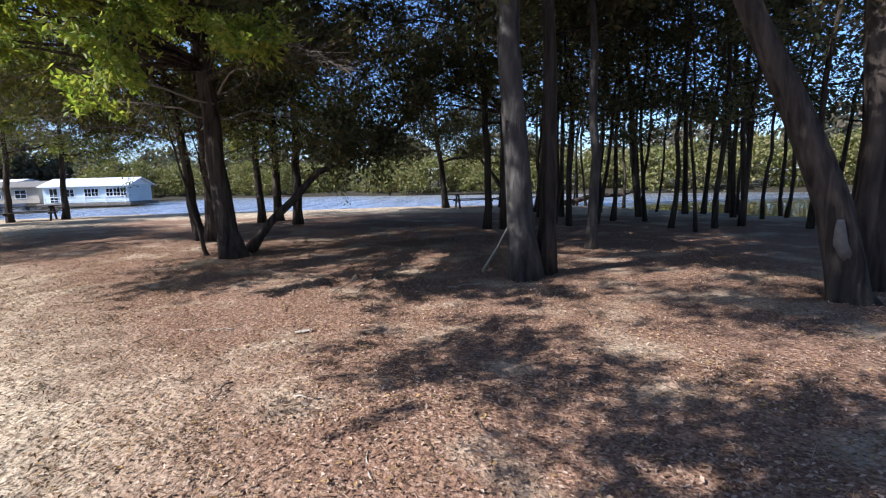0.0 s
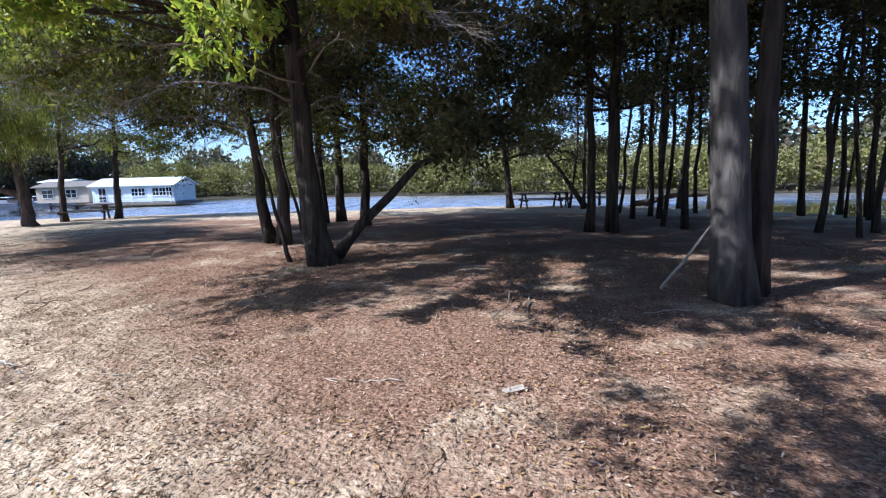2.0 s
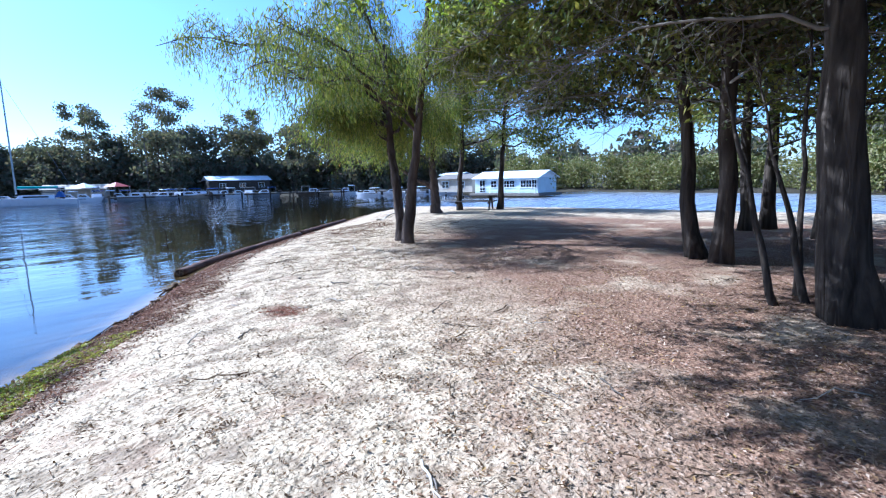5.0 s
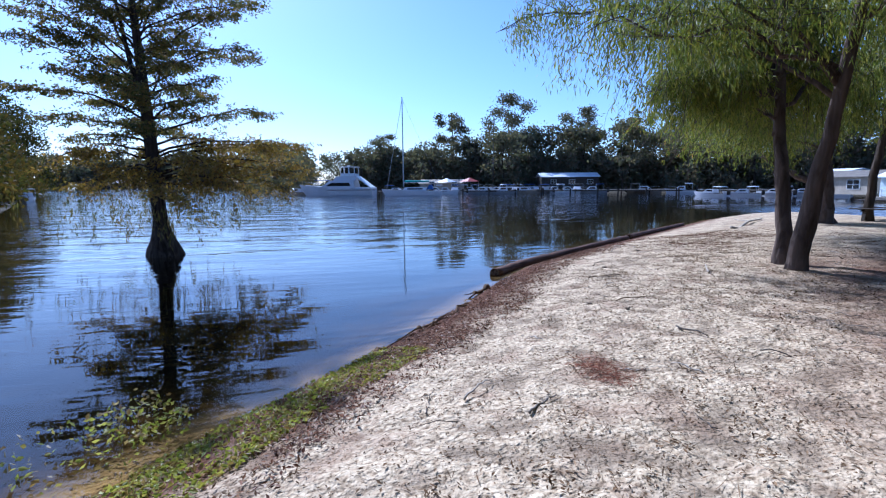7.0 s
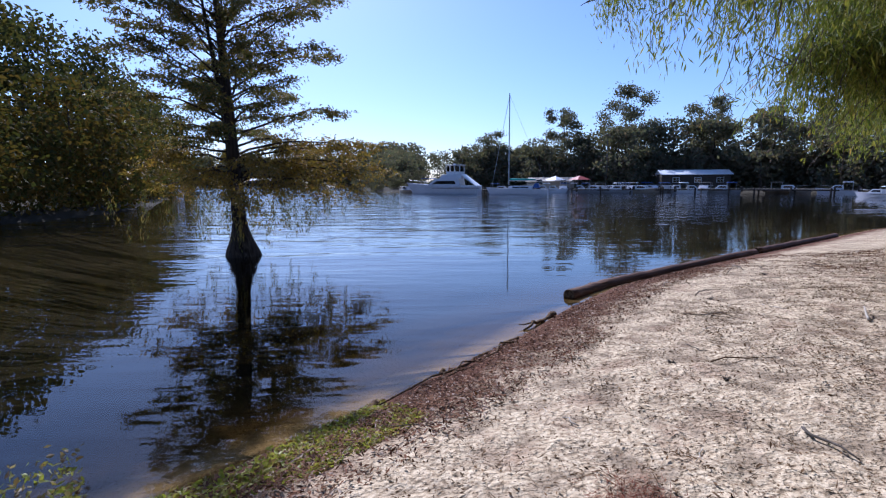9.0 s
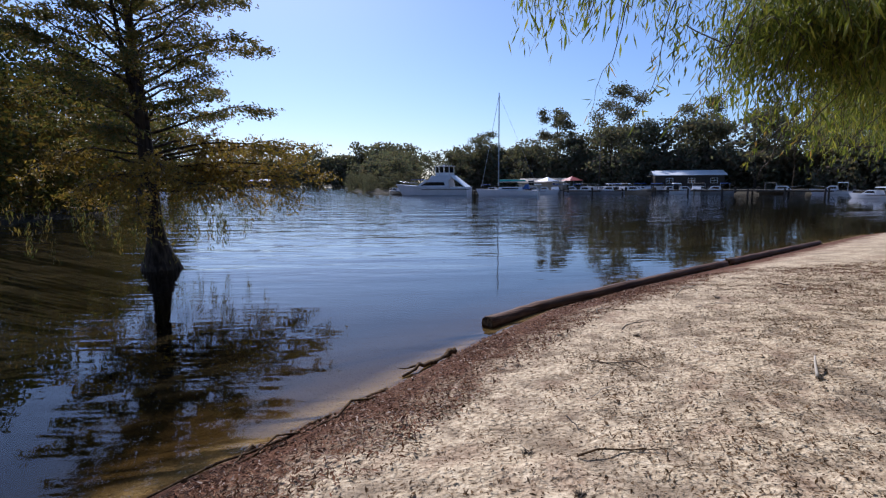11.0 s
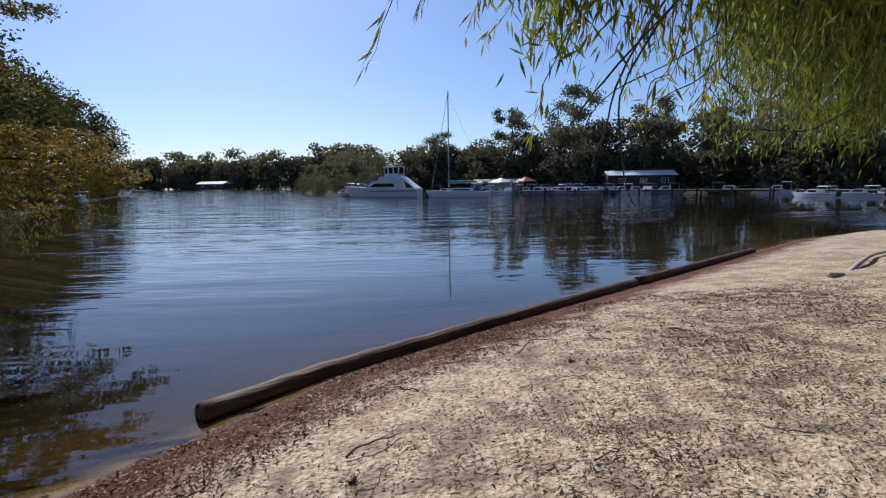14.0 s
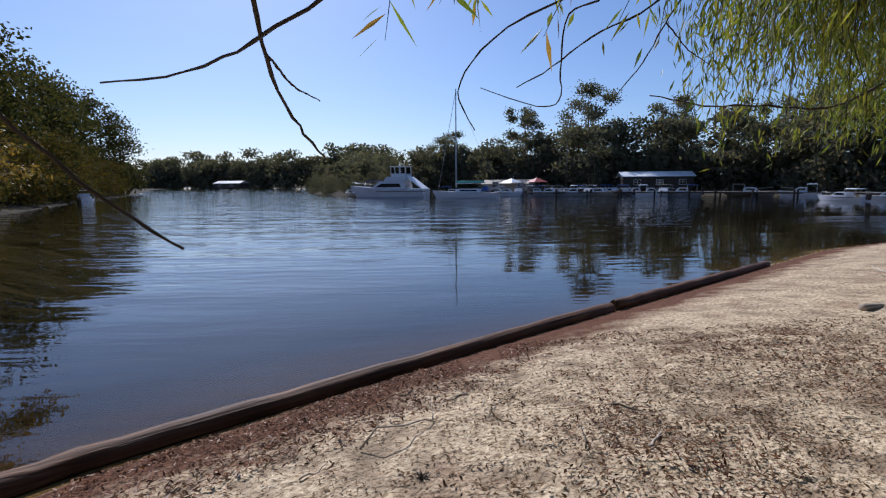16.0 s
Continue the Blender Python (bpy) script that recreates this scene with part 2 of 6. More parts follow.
def mat_plain(name, base, rough=0.5, metal=0.0, spec=0.4, grain=6.0, vary=0.25, relief=0.1):
    m, n, l, p = material(name, base, rough, metal, spec)
    co = n.new("ShaderNodeTexCoord").outputs["Object"]
    a, b = noise_tex(n, l, grain, 6, co), noise_tex(n, l, grain * 0.17, 3, co)
    f = maths(n, l, "MULTIPLY", maths(n, l, "ADD", a, b), 0.5)
    c = ramp(n, l, f, [(0.35, tuple(v * (1 - vary) for v in base)), (0.65, tuple(min(1, v * (1 + vary * 0.5)) for v in base))])
    l.new(c, p.inputs["Base Color"])
    bump(n, l, p, a, relief, 0.01)
    return m


def mat_glass(name, tint):
    m, n, l, p = material(name, tint, 0.06, 0.0, 0.9)
    return m


GROUND, WATER = mat_ground(), mat_water()
BARK = mat_bark("furrowed_grey_brown_bark", (0.020, 0.015, 0.011), (0.125, 0.095, 0.07), 11.0, 1.0, 0.12)
BARK_PALE = mat_bark("smooth_pale_grey_bark", (0.04, 0.034, 0.028), (0.15, 0.132, 0.112), 9.0, 0.9, 0.25)
BARK_WILLOW = mat_bark("ridged_willow_bark", (0.045, 0.032, 0.024), (0.17, 0.125, 0.10), 8.0, 1.0)
TWIG = mat_plain("grey_twig_bark", (0.085, 0.068, 0.052), 0.9, vary=0.4)
DEAD_TWIG = mat_plain("pale_dead_twig", (0.20, 0.17, 0.135), 0.9, vary=0.4)
DRIFT = mat_bark("wet_log_wood", (0.04, 0.024, 0.012), (0.26, 0.16, 0.08), 14.0, 1.0, 1.0)
LOG = mat_log()
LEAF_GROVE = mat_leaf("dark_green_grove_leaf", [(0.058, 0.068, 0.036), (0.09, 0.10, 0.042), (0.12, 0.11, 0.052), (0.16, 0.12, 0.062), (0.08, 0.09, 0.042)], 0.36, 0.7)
# lighter grove leaf: the sun on the beachward trees is put into its colour
LEAF_LIT = mat_leaf("sunlit_grove_leaf", [(0.08, 0.11, 0.03), (0.15, 0.175, 0.038), (0.23, 0.235, 0.05), (0.30, 0.26, 0.06)], 0.46)
# colours raised so that the sprays look sunlit and backlit
LEAF_OAK = mat_leaf("sunlit_oak_leaf", [(0.13, 0.19, 0.025), (0.22, 0.28, 0.035), (0.31, 0.34, 0.05), (0.42, 0.38, 0.08)], 0.58)
LEAF_WILLOW = mat_leaf("yellow_green_willow_leaf", [(0.08, 0.11, 0.022), (0.15, 0.18, 0.03), (0.23, 0.24, 0.042), (0.31, 0.27, 0.052)], 0.5)
LEAF_SHOOT = mat_leaf("yellowing_willow_shoot_leaf", [(0.14, 0.19, 0.03), (0.22, 0.26, 0.04), (0.34, 0.33, 0.06), (0.40, 0.22, 0.07)], 0.5)
LEAF_CYPRESS = mat_leaf("rusty_green_cypress_needle", [(0.07, 0.085, 0.027), (0.12, 0.115, 0.034), (0.19, 0.14, 0.04), (0.23, 0.14, 0.04)], 0.45)
LEAF_RUST = mat_leaf("rusty_orange_cypress_needle", [(0.12, 0.10, 0.025), (0.22, 0.15, 0.032), (0.33, 0.21, 0.04), (0.25, 0.13, 0.03)], 0.42)
# lifted, slightly bluer tones: distance haze put into the leaf colour
LEAF_FAR = mat_leaf("far_bank_leaf", [(0.10, 0.108, 0.078), (0.13, 0.128, 0.088), (0.155, 0.134, 0.092), (0.175, 0.13, 0.094)], 0.42, 0.95)
LEAF_BANK = mat_leaf("shaded_bank_leaf", [(0.045, 0.054, 0.021), (0.075, 0.074, 0.024), (0.13, 0.10, 0.028), (0.05, 0.058, 0.022)], 0.33, 0.8)
LEAF_COVE = mat_leaf("orange_green_shore_leaf", [(0.048, 0.052, 0.016), (0.085, 0.078, 0.019), (0.14, 0.09, 0.02), (0.11, 0.066, 0.018)], 0.3, 0.8)
LEAF_BUSH = mat_leaf("sunlit_bush_leaf", [(0.11, 0.13, 0.035), (0.18, 0.18, 0.05), (0.25, 0.22, 0.075), (0.21, 0.17, 0.075)], 0.35)
DEAD_LEAF = mat_leaf("dry_fallen_leaf", [(0.12, 0.068, 0.04), (0.23, 0.135, 0.08), (0.35, 0.22, 0.135), (0.52, 0.39, 0.28), (0.18, 0.10, 0.055), (0.42, 0.27, 0.10)], 0.15, 0.8)
STRAW = mat_leaf("dry_straw_needle", [(0.26, 0.16, 0.085), (0.38, 0.27, 0.155), (0.16, 0.095, 0.055), (0.48, 0.36, 0.22)], 0.1, 0.8)
SAND_LEAF = mat_leaf("brown_leaf_scrap", [(0.05, 0.028, 0.014), (0.10, 0.058, 0.028), (0.19, 0.115, 0.058), (0.07, 0.04, 0.02), (0.30, 0.20, 0.11)], 0.1, 0.85)
WRACK_LEAF = mat_leaf("dark_wrack_leaf", [(0.035, 0.014, 0.007), (0.08, 0.034, 0.016), (0.15, 0.066, 0.028), (0.04, 0.017, 0.010), (0.13, 0.052, 0.024), (0.24, 0.13, 0.07), (0.18, 0.075, 0.035), (0.46, 0.36, 0.28)], 0.1, 0.7)
PLANT = mat_leaf("shore_plant_leaf", [(0.20, 0.22, 0.035), (0.32, 0.33, 0.05), (0.46, 0.41, 0.10), (0.20, 0.12, 0.05), (0.40, 0.30, 0.15)], 0.45)
# white houseboat wall with its bluish shade mixed into the paint colour
SHADED_SIDING = mat_plain("shaded_white_siding", (0.54, 0.62, 0.66), 0.6, vary=0.12)
WHITE_PAINT = mat_plain("white_paint", (0.72, 0.74, 0.76), 0.45, vary=0.12)
GELCOAT = mat_plain("white_gelcoat", (0.60, 0.60, 0.63), 0.2, spec=0.5, vary=0.08, grain=2)
ROOF_METAL = mat_plain("white_metal_roof", (0.78, 0.80, 0.82), 0.4, 0.0, vary=0.08)
GREY_ROOF = mat_plain("dull_grey_roof", (0.36, 0.36, 0.37), 0.6)
GREY_WOOD = mat_plain("weathered_grey_wood", (0.17, 0.15, 0.125), 0.9, vary=0.4, grain=14)
DARK_WOOD = mat_plain("dark_stained_wood", (0.055, 0.042, 0.032), 0.85, vary=0.4, grain=14)
DARK_GLASS = mat_glass("dark_window_glass", (0.015, 0.018, 0.022))
METAL = mat_plain("grey_aluminium", (0.35, 0.36, 0.37), 0.4, 0.8, vary=0.1)
TEAL = mat_plain("teal_canvas", (0.03, 0.30, 0.27), 0.8)
BLUE = mat_plain("blue_canvas", (0.05, 0.10, 0.28), 0.8)
RED = mat_plain("faded_red_paint", (0.33, 0.06, 0.05), 0.6)
TAN = mat_plain("tan_siding", (0.42, 0.36, 0.28), 0.8)
BLEACHED = mat_plain("bleached_bark", (0.66, 0.58, 0.47), 0.8, vary=0.2, grain=20)
PALE_WOOD = mat_plain("peeled_pale_stick", (0.42, 0.36, 0.28), 0.8, vary=0.3, grain=20)


# ---- mesh helpers ----
def mesh_from(name, verts, quads=None, tris=None, mat=None, smooth=True):
    me = bpy.data.meshes.new(name)
    verts = np.asarray(verts, np.float32).reshape(-1, 3)
    quads = np.zeros((0, 4), np.int32) if quads is None or len(quads) == 0 else np.asarray(quads, np.int32)
    tris = np.zeros((0, 3), np.int32) if tris is None or len(tris) == 0 else np.asarray(tris, np.int32)
    me.vertices.add(len(verts))
    me.vertices.foreach_set("co", verts.ravel())
    nq, nt = len(quads), len(tris)
    me.loops.add(nq * 4 + nt * 3)
    me.loops.foreach_set("vertex_index", np.concatenate([quads.ravel(), tris.ravel()]).astype(np.int32))
    me.polygons.add(nq + nt)
    starts = np.concatenate([np.arange(nq) * 4, nq * 4 + np.arange(nt) * 3]).astype(np.int32)
    me.polygons.foreach_set("loop_start", starts)
    me.polygons.foreach_set("use_smooth", np.full(nq + nt, smooth))
    me.update(calc_edges=True)
    me.validate()
    if mat:
        me.materials.append(mat)
    return me


def thing(name, at=(0, 0, 0), turn=0.0, label="", category="", group="", kind=""):
    ob = new(name)
    ob.matrix_basis = pose(*at, 0, 0, turn)
    return tagged(ob, label, category, group, kind)


def child(name, me, parent, label="", at=None):
    ob = new(name, me)
    ob.parent = parent
    if at is not None:
        ob.matrix_basis = at
    return tagged(ob, label)


def part(name, bm, mat, parent, label="", smooth=False):
    me = bpy.data.meshes.new(name)
    for f in bm.faces:
        f.smooth = smooth
    bm.to_mesh(me)
    bm.free()
    me.materials.append(mat)
    return child(name, me, parent, label)


def box(bm, x0, y0, z0, x1, y1, z1, bevel=0.0):
    r = bmesh.ops.create_cube(bm, size=1.0)
    bmesh.ops.scale(bm, vec=(abs(x1 - x0), abs(y1 - y0), abs(z1 - z0)), verts=r["verts"])
    bmesh.ops.translate(bm, vec=((x0 + x1) / 2, (y0 + y1) / 2, (z0 + z1) / 2), verts=r["verts"])
    if bevel:
        es = list({e for v in r["verts"] for e in v.link_edges})
        bmesh.ops.bevel(bm, geom=es, offset=bevel, segments=1, affect="EDGES")
    return bm


def boxes(*specs, bevel=0.0):
    bm = bmesh.new()
    for s in specs:
        box(bm, *s, bevel=bevel)
    return bm


def rod(bm, a, b, r0, r1=None, sides=8):
    a, b = Vector(a), Vector(b)
    r1 = r0 if r1 is None else r1
    m = Matrix.Translation((a + b) / 2) @ (b - a).to_track_quat("Z", "Y").to_matrix().to_4x4()
    bmesh.ops.create_cone(bm, cap_ends=True, segments=sides, radius1=r0, radius2=r1, depth=(b - a).length, matrix=m)
    return bm


class Bits:
    """Collects tubes and leaves for one mesh."""

    def __init__(self):
        self.v, self.q, self.t, self.n = [], [], [], 0

    def add(self, v, q=(), t=()):
        self.v.append(np.asarray(v, float))
        if len(q):
            self.q.append(np.asarray(q) + self.n)
        if len(t):
            self.t.append(np.asarray(t) + self.n)
        self.n += len(v)

    def tube(self, path, radii, sides=6, lobes=0.0, seed=0, wobble=0.0):
        path, radii = np.asarray(path, float), np.asarray(radii, float)
        k = len(path)
        tan = np.gradient(path, axis=0)
        tan /= np.linalg.norm(tan, axis=1)[:, None] + 1e-9
        ref = np.array([1.0, 0, 0]) if abs(tan[0][0]) < 0.8 else np.array([0, 1.0, 0])
        s = np.cross(tan, ref)
        s /= np.linalg.norm(s, axis=1)[:, None] + 1e-9
        u = np.cross(tan, s)
        ang = np.arange(sides) * 2 * np.pi / sides
        rr = np.ones((k, sides))
        if lobes:
            rs = np.random.RandomState(seed)
            ph, ph2 = rs.rand() * 6.28, rs.rand() * 6.28
            fade = np.exp(-np.linspace(0, 1, k) * 9)[:, None]
            rr += lobes * fade * (0.6 * np.sin(5 * ang + ph) + 0.5 * np.sin(3 * ang + ph2))[None]
            rr += 0.05 * np.sin(4 * ang[None] + ph + np.arange(k)[:, None] * 0.7)
        if wobble:
            rr += np.random.RandomState(seed + 7).uniform(-wobble, wobble, (k, sides))
        ring = path[:, None] + (radii[:, None] * rr)[:, :, None] * (np.cos(ang)[None, :, None] * s[:, None] + np.sin(ang)[None, :, None] * u[:, None])
        idx = np.arange(k * sides).reshape(k, sides)
        a, b = idx[:-1], idx[1:]
        q = np.stack([a, np.roll(a, -1, 1), np.roll(b, -1, 1), b], -1).reshape(-1, 4)
        v = np.concatenate([ring.reshape(-1, 3), path[:1], path[-1:]])
        e0, e1 = k * sides, k * sides + 1
        t = [(e0, idx[0][(j + 1) % sides], idx[0][j]) for j in range(sides)] + [(e1, idx[-1][j], idx[-1][(j + 1) % sides]) for j in range(sides)]
        self.add(v, q, t)

    def leaves(self, c, axis, length, width, rng, droop=0.0, fold=0.15):
        """Rhombic leaves, slightly folded, at the points c."""
        c = np.asarray(c, float)
        n = len(c)
        if n == 0:
            return
        a = axis if axis is not None else rng.normal(size=(n, 3))
        a = np.asarray(a, float) + np.array([0, 0, -droop])
        a /= np.linalg.norm(a, axis=1)[:, None] + 1e-9
        s = np.cross(a, rng.normal(size=(n, 3)))
        s /= np.linalg.norm(s, axis=1)[:, None] + 1e-9
        nn = np.cross(a, s)
        L = (length * rng.uniform(0.65, 1.3, n))[:, None]
        W = (width * rng.uniform(0.65, 1.3, n))[:, None]
        v = np.stack([c - a * L * 0.5, c + s * W * 0.5 + nn * W * fold - a * L * 0.06, c + a * L * 0.5, c - s * W * 0.5 + nn * W * fold - a * L * 0.06], 1).reshape(-1, 3)
        self.add(v, np.arange(n * 4).reshape(n, 4))

    def mesh(self, name, mat, smooth=True):
        v = np.concatenate(self.v) if self.v else np.zeros((0, 3))
        return mesh_from(name, v, np.concatenate(self.q) if self.q else None, np.concatenate(self.t) if self.t else None, mat, smooth)


def wander(rng, a, b, k=7, amp=0.06, sag=0.0):
    """A crooked path from a to b."""
    a, b = np.asarray(a, float), np.asarray(b, float)
    f = np.linspace(0, 1, k)[:, None]
    d = np.linalg.norm(b - a)
    j = np.cumsum(rng.normal(size=(k, 3)), 0) * amp * d / math.sqrt(k)
    j -= j[0] + (j[-1] - j[0]) * f
    p = a + (b - a) * f + j
    p[:, 2] += sag * d * np.sin(np.pi * f[:, 0])
    return p


def along(path, f):
    path = np.asarray(path)
    i = np.clip(f * (len(path) - 1), 0, len(path) - 1.001)
    k = i.astype(int)
    w = (i - k)[:, None]
    return path[k] * (1 - w) + path[k + 1] * w


def tree(name, seed, base, top, r0, limbs, leaf_n, leaf_size, bark, leaf, label, r1=None, twigs=15, reach=0.45, crown_from=0.35,
         limb_len=None, group="", lobes=0.25, droop=0.2, lift=0.35, narrow=0.45, trunk_path=None, extra=(), up=0.0, category="tree", place=None):
    """A tapered trunk with limbs, twigs and a crown of single leaves. base, top: ends of the trunk in metres; limbs: how many.
    extra: (start along the trunk, end point) of limbs that are set by hand."""
    rng = np.random.RandomState(seed)
    base, top = np.asarray(base, float), np.asarray(top, float)
    h = np.linalg.norm(top - base)
    root = thing(name, tuple(base) if place is None else place, 0, label, category, group)
    path = (wander(rng, (0, 0, -0.15), top - base, 14, 0.016) if trunk_path is None else np.asarray(trunk_path, float) - base)
    f = np.linspace(0, 1, len(path))
    rad = r0 * (1 - f) ** 0.8 * 0.92 + 0.08 * r0 if r1 is None else r0 + (r1 - r0) * f
    rad = rad * (1 + 0.34 * np.exp(-f * h / 0.22))
    tk = Bits()
    tk.tube(path, rad, 12, lobes, seed)
    child("trunk", tk.mesh("trunk", bark), root)
    crown, fine = Bits(), Bits()
    centres, ways = [], []
    limb_len = limb_len or h * reach
    ends = []
    for i in range(limbs):
        g = crown_from + (1 - crown_from) * (i + rng.uniform(0.1, 0.9)) / limbs
        az = i * 2.399 + rng.uniform(-0.4, 0.4)
        ll = limb_len * (1.15 - 0.75 * ((g - crown_from) / (1 - crown_from + 1e-6))) * rng.uniform(0.75, 1.2)
        s = along(path, np.array([g]))[0]
        ends.append((g, s, s + np.array([math.cos(az), math.sin(az), lift * rng.uniform(0.5, 1.3) * (2.6 * g - 0.75)]) * ll))
    for g, e in extra:
        s = along(path, np.array([g]))[0]
        ends.append((g, s, np.asarray(e, float) - base))
    per = max(1, leaf_n // max(1, len(ends) * twigs))
    for g, s, e in ends:
        lb = Bits()
        lp = wander(rng, s, e, 8, 0.10, 0.05)
        ll = np.linalg.norm(e - s)
        rr = max(0.012, r0 * (0.42 - 0.25 * g))
        lb.tube(lp, rr * (1 - np.linspace(0, 1, 8) * 0.85), 6)
        child("limb", lb.mesh("limb", bark), root)
        for k in range(twigs):
            a = along(lp, np.array([rng.uniform(0.25, 1.0)]))[0]
            d = rng.normal(size=3) * np.array([1, 1, 0.6]) + (e - s) / (ll + 1e-6) * 0.8 + np.array([0, 0, up])
            d /= np.linalg.norm(d)
            b = a + d * ll * rng.uniform(0.25, 0.6)
            tp = wander(rng, a, b, 5, 0.12)
            fine.tube(tp, rr * 0.28 * (1 - np.linspace(0, 1, 5) * 0.8) + 0.003, 3)
            c = along(tp, rng.uniform(0.15, 1.0, per)) + rng.normal(size=(per, 3)) * min(ll * 0.13, 0.10 + 0.5 * leaf_size)
            centres.append(c)
            ways.append(np.repeat(d[None], per, 0) * 0.6 + rng.normal(size=(per, 3)))
    if centres:
        crown.leaves(np.concatenate(centres), np.concatenate(ways), leaf_size, leaf_size * narrow, rng, droop)
        tagged(child("twig_mass", fine.mesh("twig_mass", TWIG), root), kind="stuff")
        child("crown", crown.mesh("crown", leaf, False), root)
    return root


# ---- ground and lake ----
WATER_Z = -0.66
POINT = [(-8.6, 0.8), (-10.1, 3.2), (-11.0, 3.9), (-12.2, 5.05), (-13.2, 5.9), (-14.6, 7.1), (-16.2, 8.25), (-17.8, 9.6), (-19.2, 11.4), (-20.8, 13.5),
         (-22.4, 15.8), (-24.2, 18.3), (-26.6, 21.6), (-29.0, 25.0), (-30.5, 28.2), (-29.0, 30.8), (-24.0, 31.6), (-15.0, 33.0), (-7.0, 32.4), (0.0, 33.0),
         (6.0, 31.5), (10.5, 28.6), (14.0, 22.0), (15.5, 18.6), (17.5, 15.5), (22.0, 9.0), (30.0, 0.0), (60.0, -30.0), (500.0, -200.0), (500.0, -900.0),
         (-900.0, -900.0), (-900.0, -420.0), (-330.0, -150.0), (-128.0, -55.0), (-104.0, -46.5), (-64.0, -27.0), (-50.0, -20.5), (-40.0, -19.0), (-28.0, -20.0), (-17.0, -18.0), (-10.5, -11.0), (-8.2, -4.0)]
FAR_BANK = [(-1500.0, -300.0), (-420.0, -190.0), (-350.0, -90.0), (-330.0, -30.0), (-160.0, -22.0), (-118.0, -8.0), (-112.0, 14.0), (-103.0, 34.0), (-95.0, 52.0), (-88.0, 66.0), (-74.0, 76.0),
            (-60.0, 84.0), (-41.0, 81.0), (-9.0, 70.0), (12.0, 59.0), (32.0, 48.0), (55.0, 31.0), (90.0, 8.0), (170.0, -30.0), (500.0, -110.0), (1500.0, -300.0), (1500.0, 1500.0), (-1500.0, 1500.0)]


def signed(px, py, poly):
    """Metres inside (+) or outside (-) of a shoreline."""
    px, py = px.ravel(), py.ravel()
    best, inside = np.full(len(px), 1e18), np.zeros(len(px), bool)
    for (x0, y0), (x1, y1) in zip(poly, poly[1:] + poly[:1]):
        dx, dy = x1 - x0, y1 - y0
        t = np.clip(((px - x0) * dx + (py - y0) * dy) / (dx * dx + dy * dy), 0, 1)
        best = np.minimum(best, (px - x0 - t * dx) ** 2 + (py - y0 - t * dy) ** 2)
        if y0 != y1:
            cross = ((y0 > py) != (y1 > py)) & (px < (x1 - x0) * (py - y0) / (y1 - y0) + x0)
            inside ^= cross
    return np.where(inside, 1, -1) * np.sqrt(best)


def height_of(d):
    up = WATER_Z - WATER_Z * (1 - np.exp(-np.maximum(d, 0) / 2.3))
    away = np.maximum(-d, 0)
    down = WATER_Z - np.minimum(0.11 * away + 0.05 * np.maximum(away - 0.7, 0), 2.6)
    return np.where(d > 0, up, down)


LATTICE = np.random.RandomState(17).uniform(-1, 1, (256, 256))


def value_noise(x, y, per_metre):
    """Smooth noise between -1 and 1 with so many cells to the metre."""
    u, v = np.asarray(x, float) * per_metre + 700.3, np.asarray(y, float) * per_metre + 431.7
    i, j = np.floor(u).astype(int), np.floor(v).astype(int)
    f, g = u - i, v - j
    f, g = f * f * (3 - 2 * f), g * g * (3 - 2 * g)
    a, b = LATTICE[i % 256, j % 256], LATTICE[(i + 1) % 256, j % 256]
    c, e = LATTICE[i % 256, (j + 1) % 256], LATTICE[(i + 1) % 256, (j + 1) % 256]
    return (a * (1 - f) + b * f) * (1 - g) + (c * (1 - f) + e * f) * g


def relief(x, y, d):
    """Trodden sand: worn hollows and the clods between them, gentler under the trees."""
    trodden = np.clip(d / 0.8, 0, 1) * np.clip((40 - d) / 10, 0, 1) * (1.0 - 0.55 * np.clip((d - 4.5) / 2.0, 0, 1))
    h = 0.016 * value_noise(x, y, 2.3)
    clods = value_noise(x, y, 5.2) + 0.75 * value_noise(y, x, 8.7)
    return trodden * (h + 0.023 * np.maximum(clods, -0.35))


def inland(x, y):
    x, y = np.atleast_1d(np.asarray(x, float)), np.atleast_1d(np.asarray(y, float))
    return np.maximum(signed(x, y, POINT), signed(x, y, FAR_BANK))


def ground_z(x, y):
    d = inland(x, y)
    return height_of(d) + relief(np.atleast_1d(x), np.atleast_1d(y), d)


